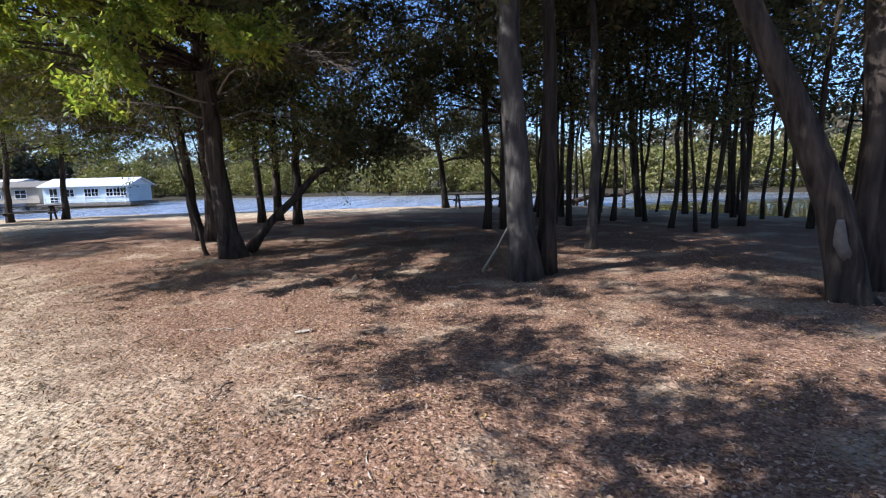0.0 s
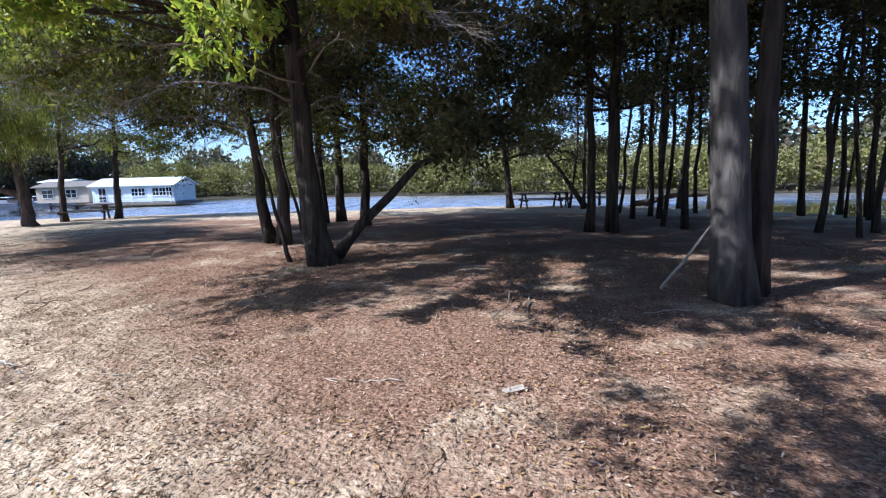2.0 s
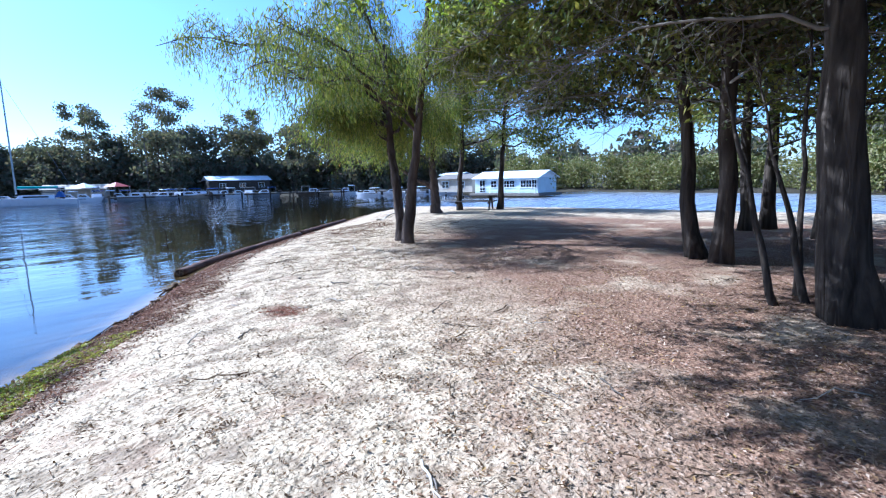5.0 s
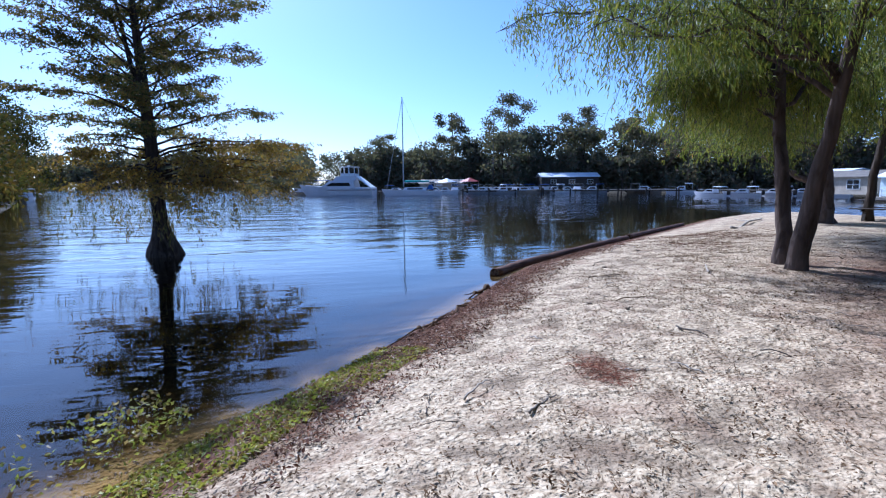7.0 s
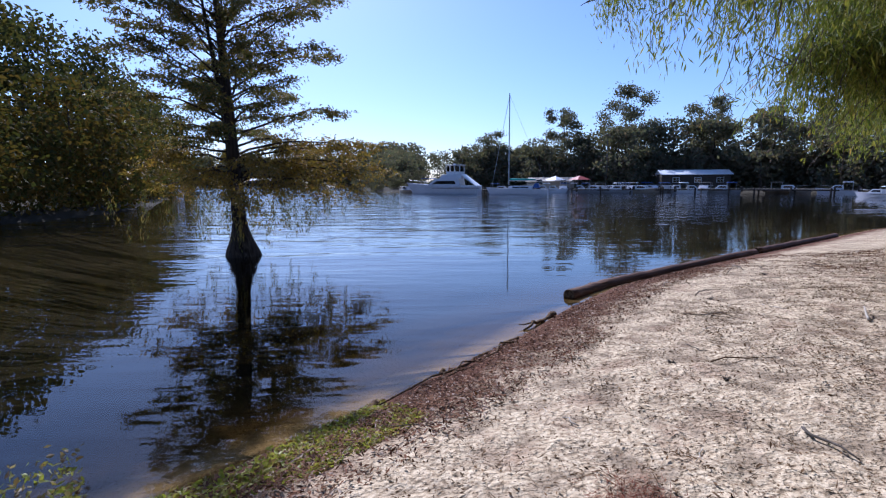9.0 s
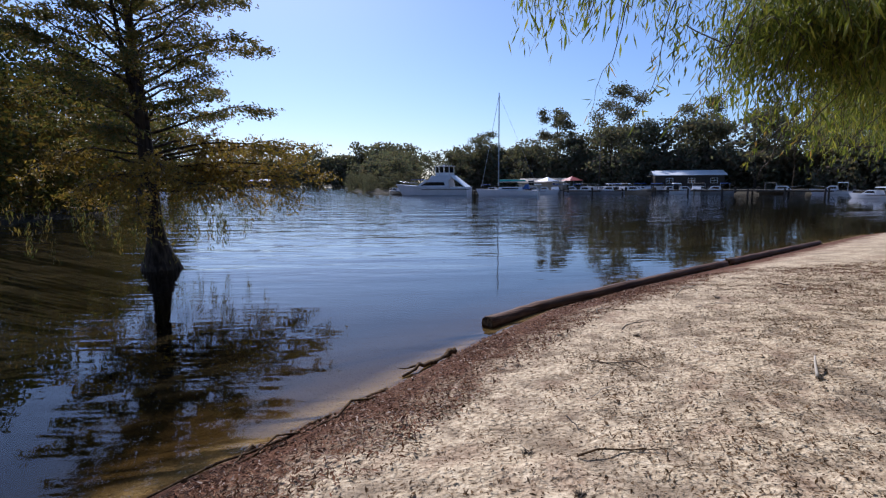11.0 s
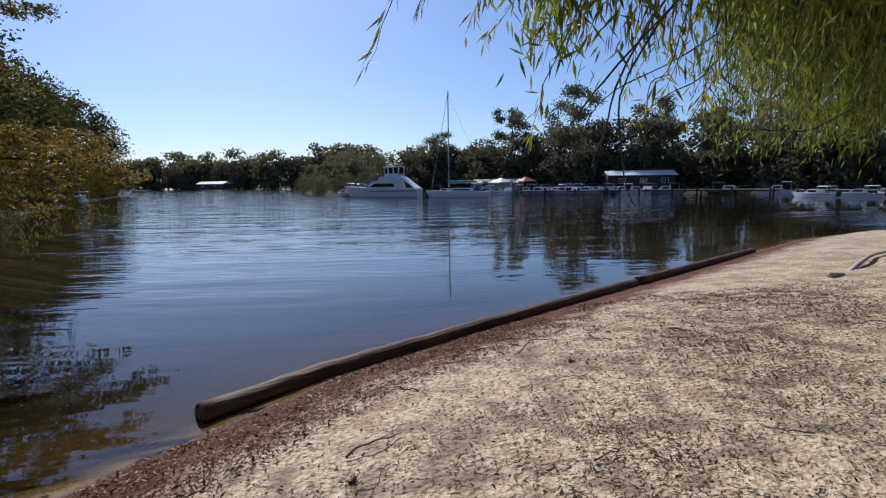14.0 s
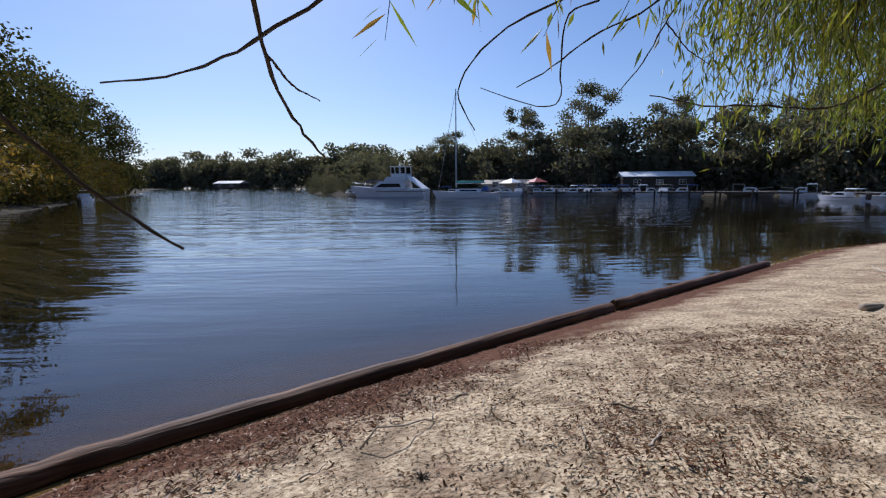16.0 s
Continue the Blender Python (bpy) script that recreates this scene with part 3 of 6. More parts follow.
def build_ground():
    def axis(lo, hi, step, far, fine_lo, fine_hi, fine):
        mid = np.concatenate([np.arange(lo, fine_lo, step), np.arange(fine_lo, fine_hi, fine), np.arange(fine_hi, hi + step, step)])
        out = [hi + step]
        while out[-1] < far:
            out.append(out[-1] + (out[-1] - hi) * 0.22 + step)
        left = [lo - (o - hi) for o in out][::-1]
        return np.concatenate([left, mid, out])
    xs, ys = axis(-33.0, 19.0, 0.26, 3000, -20.0, 0.0, 0.08), axis(-9.0, 35.0, 0.26, 3000, 2.5, 15.0, 0.08)
    gx, gy = np.meshgrid(xs, ys)
    d = inland(gx, gy)
    z = height_of(d)
    near = (gx.ravel() > -33) & (gx.ravel() < 19) & (gy.ravel() > -9) & (gy.ravel() < 35)
    z += near * relief(gx.ravel(), gy.ravel(), d)
    nx, ny = len(xs), len(ys)
    i = np.arange(nx * ny).reshape(ny, nx)
    q = np.stack([i[:-1, :-1], i[:-1, 1:], i[1:, 1:], i[1:, :-1]], -1).reshape(-1, 4)
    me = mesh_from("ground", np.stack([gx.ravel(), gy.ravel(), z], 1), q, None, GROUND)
    at = me.attributes.new("inland", "FLOAT", "POINT")
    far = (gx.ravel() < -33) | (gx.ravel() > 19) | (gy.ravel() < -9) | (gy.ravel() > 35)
    at.data.foreach_set("value", np.clip(d, -40, 40).astype(np.float32))
    # hollow: how far the sand colour is darkened as if shaded
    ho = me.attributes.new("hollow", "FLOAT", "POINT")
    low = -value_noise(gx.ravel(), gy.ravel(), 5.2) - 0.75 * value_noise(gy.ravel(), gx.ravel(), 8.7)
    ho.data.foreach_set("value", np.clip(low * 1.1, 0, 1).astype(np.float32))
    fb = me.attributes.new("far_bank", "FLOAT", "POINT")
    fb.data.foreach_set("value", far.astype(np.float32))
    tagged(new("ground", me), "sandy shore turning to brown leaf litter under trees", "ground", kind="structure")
    s = 3500.0
    wm = mesh_from("water", [(-s, -s, WATER_Z), (s, -s, WATER_Z), (s, s, WATER_Z), (-s, s, WATER_Z)], [(0, 1, 2, 3)], None, WATER)
    tagged(new("water", wm), "calm rippled lake water reflecting the sky", "water", kind="structure")


build_ground()


def g3(x, y, dz=0.0):
    return (x, y, float(ground_z(x, y)[0]) + dz)


# ---- shore logs and driftwood ----
def shore_log(seed, pts, r0, r1, label, name="shore_log"):
    rng = np.random.RandomState(seed)
    pts = np.asarray(pts, float)
    root = thing(name, tuple(pts[0]), 0, label, "log")
    f = np.linspace(0, 1, 26)
    p = along(pts - pts[0], f)
    p[1:-1] = (p[:-2] + p[1:-1] * 2 + p[2:]) / 4
    p[:, 2] += rng.normal(size=26) * 0.006
    lb = Bits()
    lb.tube(p, (r0 + (r1 - r0) * f) * (1 + 0.02 * np.sin(f * 40)), 20, 0.0, seed, 0.018)
    child("log_body", lb.mesh("log_body", LOG), root)
    # sawn end, darker than the sides, with a rim of bark
    ends = Bits()
    axis = (p[0] - p[1]) / np.linalg.norm(p[0] - p[1])
    ends.tube([p[0] - axis * 0.01, p[0] + axis * 0.012], [r0 * 0.97, r0 * 0.93], 20, 0.0, seed, 0.01)
    child("sawn_end", ends.mesh("sawn_end", DRIFT, False), root, "dark wet sawn end")
    return root


shore_log(1, [(-17.0, 8.43, -0.645), (-18.0, 9.45, -0.645), (-19.3, 11.2, -0.64), (-20.9, 13.4, -0.635), (-22.4, 15.5, -0.635)], 0.128, 0.11,
          "long brown waterlogged log edging the sandy shore")
shore_log(2, [(-22.45, 15.6, -0.60), (-24.2, 18.1, -0.60), (-26.5, 21.3, -0.61)], 0.11, 0.09, "thin dark log edging the shore beyond the first")


# ---- trees of the grove ----
GROVE = "tall dark trees of the shaded lakeside grove"
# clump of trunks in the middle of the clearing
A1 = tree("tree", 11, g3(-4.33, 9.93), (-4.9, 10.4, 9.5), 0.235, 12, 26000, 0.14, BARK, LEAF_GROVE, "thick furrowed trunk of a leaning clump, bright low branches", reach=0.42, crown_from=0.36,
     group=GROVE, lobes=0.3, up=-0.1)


def spray(parent, base, seed, pts, n, size, leaf, r0=0.03, side=0.55, hang=0.25):
    """A long leafy branch that reaches out from its tree along pts."""
    rng = np.random.RandomState(seed)
    p = along(np.asarray(pts, float) - np.asarray(base, float), np.linspace(0, 1, 16))
    p[1:-1] += rng.normal(size=(14, 3)) * 0.03
    b = Bits()
    b.tube(p, r0 * (1 - np.linspace(0, 1, 16) * 0.8), 6)
    child("limb", b.mesh("limb", BARK), parent)
    lv, tw = Bits(), Bits()
    cs, ws = [], []
    k = 46
    for i in range(k):
        a = along(p, np.array([rng.uniform(0.25, 1)]))[0]
        d = rng.normal(size=3) * np.array([1, 1, 0.5]) + np.array([0, 0, -hang])
        e = a + d / np.linalg.norm(d) * side * rng.uniform(0.4, 1.2)
        tp = wander(rng, a, e, 5, 0.1)
        tw.tube(tp, [0.006, 0.005, 0.004, 0.003, 0.002], 4)
        m = n // k
        cs.append(along(tp, rng.uniform(0.2, 1, m)) + rng.normal(size=(m, 3)) * 0.06)
        ws.append(np.repeat((e - a)[None], m, 0) + rng.normal(size=(m, 3)) * 0.45)
    lv.leaves(np.concatenate(cs), np.concatenate(ws), size, size * 0.42, rng, 0.15)
    tagged(child("twig_mass", tw.mesh("twig_mass", TWIG), parent), kind="stuff")
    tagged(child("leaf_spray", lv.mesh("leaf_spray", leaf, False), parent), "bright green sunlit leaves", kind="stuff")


# low sprays of the same dark tree, with sunlight painted into their leaf colour
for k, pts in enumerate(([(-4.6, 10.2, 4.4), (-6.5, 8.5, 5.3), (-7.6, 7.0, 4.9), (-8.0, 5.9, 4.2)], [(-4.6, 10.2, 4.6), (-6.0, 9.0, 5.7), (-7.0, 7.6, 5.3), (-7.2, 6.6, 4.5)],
                         # these two hang out of view, added to shade the ground
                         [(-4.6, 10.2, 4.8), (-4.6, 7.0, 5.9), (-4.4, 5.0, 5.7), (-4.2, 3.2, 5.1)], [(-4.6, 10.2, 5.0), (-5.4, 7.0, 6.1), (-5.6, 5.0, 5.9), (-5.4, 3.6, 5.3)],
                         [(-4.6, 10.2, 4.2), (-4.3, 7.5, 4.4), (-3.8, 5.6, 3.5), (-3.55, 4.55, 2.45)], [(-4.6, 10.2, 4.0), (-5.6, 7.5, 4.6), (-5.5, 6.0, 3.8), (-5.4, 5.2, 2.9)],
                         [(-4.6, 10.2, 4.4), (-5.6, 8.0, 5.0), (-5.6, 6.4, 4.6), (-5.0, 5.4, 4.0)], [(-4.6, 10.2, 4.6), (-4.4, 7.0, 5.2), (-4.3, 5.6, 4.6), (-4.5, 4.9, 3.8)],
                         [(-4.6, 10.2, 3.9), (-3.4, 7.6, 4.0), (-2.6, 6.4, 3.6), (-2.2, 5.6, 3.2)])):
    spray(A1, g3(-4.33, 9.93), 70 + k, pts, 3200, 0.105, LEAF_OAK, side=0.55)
def canopy(parent, base, seed, start, c, r, n, size, leaf=None, clumps=40, limb=0.045, sprigs=9):
    """A dense mass of leaves in clumps round c, carried by limbs that leave the trunk at start. Many are unseen, added
    to shade the ground.
    """
    rng = np.random.RandomState(seed)
    base, c, r, start = (np.asarray(v, float) for v in (base, c, r, start))
    q = rng.normal(size=(clumps, 3))
    q = c - base + q / np.linalg.norm(q, axis=1)[:, None] * rng.uniform(0, 1, (clumps, 1)) ** 0.45 * r
    for i in range(5):
        lb = Bits()
        lb.tube(wander(rng, start - base, q[i], 8, 0.07, 0.04), limb * (1 - np.linspace(0, 1, 8) * 0.8), 6)
        child("limb", lb.mesh("limb", BARK), parent)
    tw = Bits()
    for i in range(5, clumps):
        tw.tube(wander(rng, q[i % 5], q[i], 4, 0.08), [0.014, 0.010, 0.007, 0.004], 4)
    hearts = np.repeat(q, sprigs, 0) + rng.normal(size=(clumps * sprigs, 3)) * np.array([0.48, 0.48, 0.2])
    per = max(1, n // (clumps * sprigs))
    cs = np.repeat(hearts, per, 0) + rng.normal(size=(per * clumps * sprigs, 3)) * np.array([0.6, 0.6, 0.35]) * (0.08 + 0.55 * size)
    lv = Bits()
    lv.leaves(cs, None, size, size * 0.45, rng, 0.2)
    tagged(child("twig_mass", tw.mesh("twig_mass", TWIG), parent), kind="stuff")
    tagged(child("leaf_mass", lv.mesh("leaf_mass", leaf or LEAF_GROVE, False), parent), kind="stuff")


A1B = g3(-4.33, 9.93)
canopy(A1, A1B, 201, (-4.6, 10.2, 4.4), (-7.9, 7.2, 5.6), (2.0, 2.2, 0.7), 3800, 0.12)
# two masses in the brighter leaf, so they read as lit green
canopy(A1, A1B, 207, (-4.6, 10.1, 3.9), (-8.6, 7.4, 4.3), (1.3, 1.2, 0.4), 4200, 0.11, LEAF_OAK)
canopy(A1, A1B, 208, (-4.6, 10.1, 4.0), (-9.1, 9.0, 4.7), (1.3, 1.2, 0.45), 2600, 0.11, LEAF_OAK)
# overhead masses out of view, placed up-sun to throw the ground's dapples
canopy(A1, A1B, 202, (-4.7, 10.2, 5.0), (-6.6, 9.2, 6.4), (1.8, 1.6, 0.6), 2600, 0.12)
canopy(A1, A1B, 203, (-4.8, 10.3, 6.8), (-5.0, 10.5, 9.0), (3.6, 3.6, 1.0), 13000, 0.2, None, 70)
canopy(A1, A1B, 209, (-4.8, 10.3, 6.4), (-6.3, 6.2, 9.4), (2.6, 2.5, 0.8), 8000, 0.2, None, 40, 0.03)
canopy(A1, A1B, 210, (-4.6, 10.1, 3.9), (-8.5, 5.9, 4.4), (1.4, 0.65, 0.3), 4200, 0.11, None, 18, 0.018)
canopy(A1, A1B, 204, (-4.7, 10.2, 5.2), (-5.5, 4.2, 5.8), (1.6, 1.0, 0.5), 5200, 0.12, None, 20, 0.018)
A2 = tree("tree", 12, g3(-6.5, 13.4), (-8.0, 13.8, 8.0), 0.15, 13, 24000, 0.14, BARK, LEAF_LIT, "slim dark trunk leaning outwards from a clump", group=GROVE, crown_from=0.36, reach=0.55)
# high unseen mass, added for its shadow
canopy(A2, g3(-6.5, 13.4), 205, (-7.6, 13.7, 6.0), (-8.0, 13.5, 8.4), (2.8, 2.8, 0.8), 6000, 0.2, None, 50)
A3 = tree("tree", 13, g3(-6.05, 13.0), (-6.3, 13.3, 9.5), 0.16, 13, 26000, 0.14, BARK, LEAF_GROVE, "upright dark trunk standing in a clump", group=GROVE, crown_from=0.38)
# unseen leaf roof, added to shade the ground east of the clump
canopy(A3, g3(-6.05, 13.0), 206, (-6.2, 13.2, 7.0), (-4.6, 14.6, 9.8), (4.2, 3.8, 1.0), 11000, 0.2, None, 70)


canopy(A2, g3(-6.5, 13.4), 211, (-7.3, 13.6, 4.6), (-9.6, 12.6, 4.3), (1.5, 1.5, 0.8), 6500, 0.12, LEAF_LIT, 34, 0.03)
canopy(A2, g3(-6.5, 13.4), 212, (-7.4, 13.6, 5.2), (-8.6, 13.0, 5.4), (1.8, 1.6, 0.8), 5000, 0.12, LEAF_LIT, 34, 0.03)


def dead_branch(parent, base, seed, pts, n=46):
    """A leafless branch with many fine pale twigs."""
    rng = np.random.RandomState(seed)
    base = np.asarray(base, float)
    p = along(np.asarray(pts, float) - base, np.linspace(0, 1, 14))
    p[1:-1] += rng.normal(size=(12, 3)) * 0.04
    b = Bits()
    b.tube(p, 0.022 * (1.1 - np.linspace(0, 1, 14)), 6)
    child("dead_limb", b.mesh("dead_limb", DEAD_TWIG), parent)
    tw = Bits()
    for k in range(n):
        a = along(p, np.array([rng.uniform(0.2, 1)]))[0]
        d = (p[-1] - p[0]) / np.linalg.norm(p[-1] - p[0]) * 0.8 + rng.normal(size=3) * np.array([0.7, 0.7, 0.5]) + np.array([0, 0, -0.15])
        e = a + d / np.linalg.norm(d) * rng.uniform(0.3, 1.0)
        tp = wander(rng, a, e, 6, 0.12)
        tw.tube(tp, np.linspace(0.006, 0.002, 6), 4)
        for j in range(3):
            s = tp[rng.randint(1, 5)]
            f = s + (d / np.linalg.norm(d) + rng.normal(size=3) * 0.7) * rng.uniform(0.1, 0.35)
            tw.tube(wander(rng, s, f, 4, 0.1), [0.003, 0.0025, 0.002, 0.0015], 3)
    tagged(child("twig_mass", tw.mesh("twig_mass", DEAD_TWIG), parent), "pale leafless twigs", kind="stuff")


for k, (own, at_base, pts) in enumerate((
        (A1, A1B, [(-4.5, 10.0, 3.2), (-6.2, 9.4, 3.8), (-7.6, 9.0, 3.6), (-8.6, 8.8, 3.1)]), (A1, A1B, [(-4.5, 10.0, 2.9), (-6.0, 9.8, 3.3), (-7.4, 9.7, 3.0), (-8.2, 9.6, 2.5)]),
        (A1, A1B, [(-4.4, 10.0, 3.4), (-3.4, 9.0, 4.0), (-2.4, 8.6, 3.9), (-1.6, 8.4, 3.5)]), (A2, g3(-6.5, 13.4), [(-6.9, 13.5, 2.8), (-8.4, 13.3, 3.2), (-10.0, 13.2, 3.0), (-11.2, 13.2, 2.5)]),
        (A2, g3(-6.5, 13.4), [(-6.9, 13.5, 3.2), (-8.0, 12.4, 3.8), (-9.2, 11.6, 3.6), (-10.2, 11.0, 3.1)]), (A3, g3(-6.05, 13.0), [(-6.1, 13.0, 3.0), (-4.9, 12.8, 3.4), (-3.6, 12.8, 3.3), (-2.6, 12.9, 2.9)]),
        (A3, g3(-6.05, 13.0), [(-6.1, 13.0, 2.6), (-7.2, 14.4, 3.1), (-8.6, 15.6, 3.0), (-9.6, 16.4, 2.6)]), (A3, g3(-6.05, 13.0), [(-6.1, 13.0, 3.6), (-5.0, 14.4, 4.2), (-3.4, 15.4, 4.2), (-1.8, 16.0, 3.8)]))):
    dead_branch(own, at_base, 600 + k, pts)
for k, (bx, by, tx, ty, tz) in enumerate(((-5.0, 10.25, -5.9, 10.6, 3.4), (-4.72, 10.55, -5.5, 11.0, 3.0), (-4.85, 10.9, -5.0, 11.4, 3.6))):
    tree("sapling", 20 + k, g3(bx, by), (tx, ty, tz), 0.045, 4, 260, 0.09, BARK, LEAF_GROVE, "thin crooked stem growing beside a thick trunk", group="saplings", reach=0.3, crown_from=0.55, lobes=0.1, category="sapling")
tree("leaning_tree", 25, g3(-4.25, 10.6), (-0.6, 11.2, 2.9), 0.11, 6, 6000, 0.13, BARK, LEAF_GROVE, "crooked trunk leaning low and sideways from a clump", reach=0.4, crown_from=0.55,
     trunk_path=[(-4.25, 10.6, 0.0), (-3.95, 10.55, 0.36), (-3.66, 10.5, 0.70), (-3.1, 10.5, 1.2), (-2.6, 10.55, 1.74), (-2.0, 10.7, 2.0), (-1.3, 10.9, 2.2), (-0.6, 11.2, 2.9)], r1=0.04, lobes=0.15)
for k, (x, y, r, h, dx) in enumerate(((-6.5, 18.8, 0.15, 8.5, -0.4), (-6.1, 19.6, 0.18, 10, 0.2), (-4.8, 17.6, 0.17, 9.5, -0.2), (1.2, 25.4, 0.18, 8.5, -0.9), (2.3, 13.75, 0.16, 12, -0.1), (3.0, 15.8, 0.13, 11, 0.2), (1.75, 14.0, 0.12, 11, -0.3))):
    tk_ = tree("tree", 30 + k, g3(x, y), (x + dx, y + 0.3, h), r, 15, 17500, 0.155, BARK, LEAF_LIT if k < 2 else LEAF_GROVE, "dark furrowed trunk with a dense low dark crown", group=GROVE, crown_from=0.42 if x > 2 else 0.30, reach=0.45, droop=0.4)
    if k in (1, 2, 4):
        cx, cy = {1: (-6.4, 19.2), 2: (-2.4, 17.4), 4: (1.2, 12.6)}[k]
        canopy(tk_, g3(x, y), 230 + k, (x, y, 3.4), {1: (-9.6, 16.6, 4.0), 2: (-6.3, 15.4, 4.3), 4: (0.4, 14.8, 4.8)}[k], (2.5, 2.0, 1.0), 9500, 0.11, None, 70)
        # leaf roof above the view, there to darken the grove floor
        canopy(tk_, g3(x, y), 210 + k, (x, y + 0.2, 7.6), (cx, cy, 10.4), (4.0, 3.6, 1.0), 10000, 0.2, None, 70)
tree("leaning_tree", 37, g3(5.1, 25.6), (1.8, 26.2, 4.4), 0.14, 7, 8000, 0.14, BARK, LEAF_GROVE, "slanting slim trunk beside a picnic table", crown_from=0.5, group=GROVE)
# pale double trunk with the stick leaning on it
# hand-set limbs and leaf masses overhead are unseen, added to block the sun
C1 = tree("tree", 41, g3(1.28, 6.62), (1.0, 6.9, 12.0), 0.215, 9, 15000, 0.19, BARK_PALE, LEAF_GROVE, "straight tree with smooth pale grey bark", group=GROVE, crown_from=0.6, reach=0.36, up=0.3, twigs=9,
     extra=[(0.56, (-2.0, 5.0, 8.6)), (0.6, (-3.4, 6.4, 9.2)), (0.62, (-0.8, 4.0, 9.4)), (0.66, (-4.2, 4.2, 9.4)), (0.7, (-2.4, 8.0, 9.8)), (0.58, (-0.6, 8.6, 8.4)), (0.6, (-1.0, 6.2, 8.0)), (0.72, (-3.2, 2.6, 9.9)), (0.64, (0.2, 2.6, 8.8))])
canopy(C1, g3(1.28, 6.62), 220, (1.1, 6.8, 7.6), (-2.0, 6.0, 9.4), (3.2, 3.0, 0.9), 10000, 0.18, None, 56)
C2 = tree("tree", 42, g3(1.65, 6.9), (1.4, 7.4, 11.5), 0.135, 9, 10000, 0.19, BARK, LEAF_GROVE, "dark slim trunk close behind a pale one", group=GROVE, crown_from=0.6, reach=0.36, up=0.3, twigs=9,
     extra=[(0.6, (-1.4, 9.4, 8.4)), (0.64, (-3.0, 10.4, 9.2)), (0.68, (0.4, 10.8, 9.0)), (0.7, (-4.4, 8.6, 10.2)), (0.6, (2.2, 4.0, 9.0)), (0.66, (0.6, 5.0, 10.2))])
canopy(C2, g3(1.65, 6.9), 221, (1.9, 7.2, 7.6), (-1.0, 9.8, 9.6), (3.4, 3.0, 0.9), 12000, 0.18, None, 66)
# thick leaning trunk with a cut stub
D = tree("leaning_tree", 43, g3(4.72, 4.7), (2.2, 6.0, 7.6), 0.235, 9, 12000, 0.15, BARK, LEAF_GROVE, "thick old trunk leaning over, with a pale cut stub", group=GROVE, crown_from=0.76, reach=0.36, up=0.4,
         trunk_path=[(4.74, 4.66, -0.15), (4.68, 4.68, 0.1), (4.6, 4.7, 0.5), (4.5, 4.78, 1.1), (4.3, 4.88, 1.7), (4.08, 5.05, 2.4), (3.7, 5.2, 3.3), (3.1, 5.6, 5.2), (2.2, 6.0, 7.6)], r1=0.1, lobes=0.3)
stub = Bits()
stub.tube([(-0.18, -0.1, 0.55), (-0.27, -0.11, 0.7), (-0.30, -0.12, 0.86), (-0.31, -0.12, 0.98)], [0.085, 0.07, 0.06, 0.035], 9, 0.0, 4, 0.12)
child("cut_stub", stub.mesh("cut_stub", GREY_WOOD), D, "pale sawn stub")
tree("tree", 44, g3(5.5, 5.3), (5.4, 5.6, 10), 0.22, 12, 16000, 0.16, BARK, LEAF_GROVE, "dark upright trunk behind a leaning one", group=GROVE, crown_from=0.48, reach=0.4)
tree("tree", 45, g3(3.3, 9.3), (3.2, 9.6, 9), 0.11, 10, 9000, 0.2, BARK_PALE, LEAF_GROVE, "slender pale trunk in the shade", group=GROVE, crown_from=0.55, reach=0.34)
# unseen tree added behind the start of the walk, whose crown throws its shade on the ground
T46 = tree("tree", 46, g3(-3.6, -0.8), (-2.9, 0.4, 10.5), 0.22, 10, 3500, 0.16, BARK, LEAF_GROVE, "unseen broad dark tree added to shade the path start", group=GROVE, crown_from=0.66, reach=0.32, up=0.2, twigs=9,
     extra=[(0.7, (-1.6, 2.2, 8.6)), (0.75, (-2.8, 3.4, 9.4)), (0.72, (-0.4, 1.6, 9.0))])

# more unseen leaf masses, each set for a patch of ground shade
canopy(T46, g3(-3.6, -0.8), 222, (-3.3, -0.3, 4.4), (-3.3, -0.3, 5.4), (2.0, 0.8, 0.4), 8000, 0.12, None, 26, 0.02)
canopy(T46, g3(-3.6, -0.8), 223, (-3.1, 0.0, 7.4), (-4.0, 1.6, 8.8), (2.6, 1.3, 0.8), 4500, 0.18, None, 40, 0.03)
canopy(T46, g3(-3.6, -0.8), 224, (-3.3, -0.3, 3.9), (-4.7, 1.8, 4.7), (0.9, 1.0, 0.3), 3600, 0.11, None, 16, 0.018)

canopy(T46, g3(-3.6, -0.8), 225, (-3.0, 0.2, 8.4), (-3.9, 3.4, 9.4), (2.2, 1.4, 0.7), 5000, 0.2, None, 30, 0.03)

# slender trunks down to the water on the far side of the grove
slim = [tree("slender_tree", 50 + k, (0, 0, 0), (0.35 * (k - 1.5), 0.3, 11.0 + 0.7 * k), 0.055 + 0.015 * k, 10, 2000, 0.185, BARK, LEAF_GROVE, "slender dark trunk among many at the water's edge", group="slender trunks of the grove",
             crown_from=0.30, twigs=6, reach=0.24, lobes=0.15) for k in range(4)]
# leaf roofs added on top, mostly above the view, to dim the grove
for k, o in enumerate(slim):
    canopy(o, (0, 0, 0), 240 + k, (0.2 * (k - 1.5), 0.2, 8.4), (0.25 * (k - 1.5), 0.2, 10.2 + 0.3 * k), (1.6, 1.6, 0.8), 1300, 0.27, None, 18, 0.03, 6)
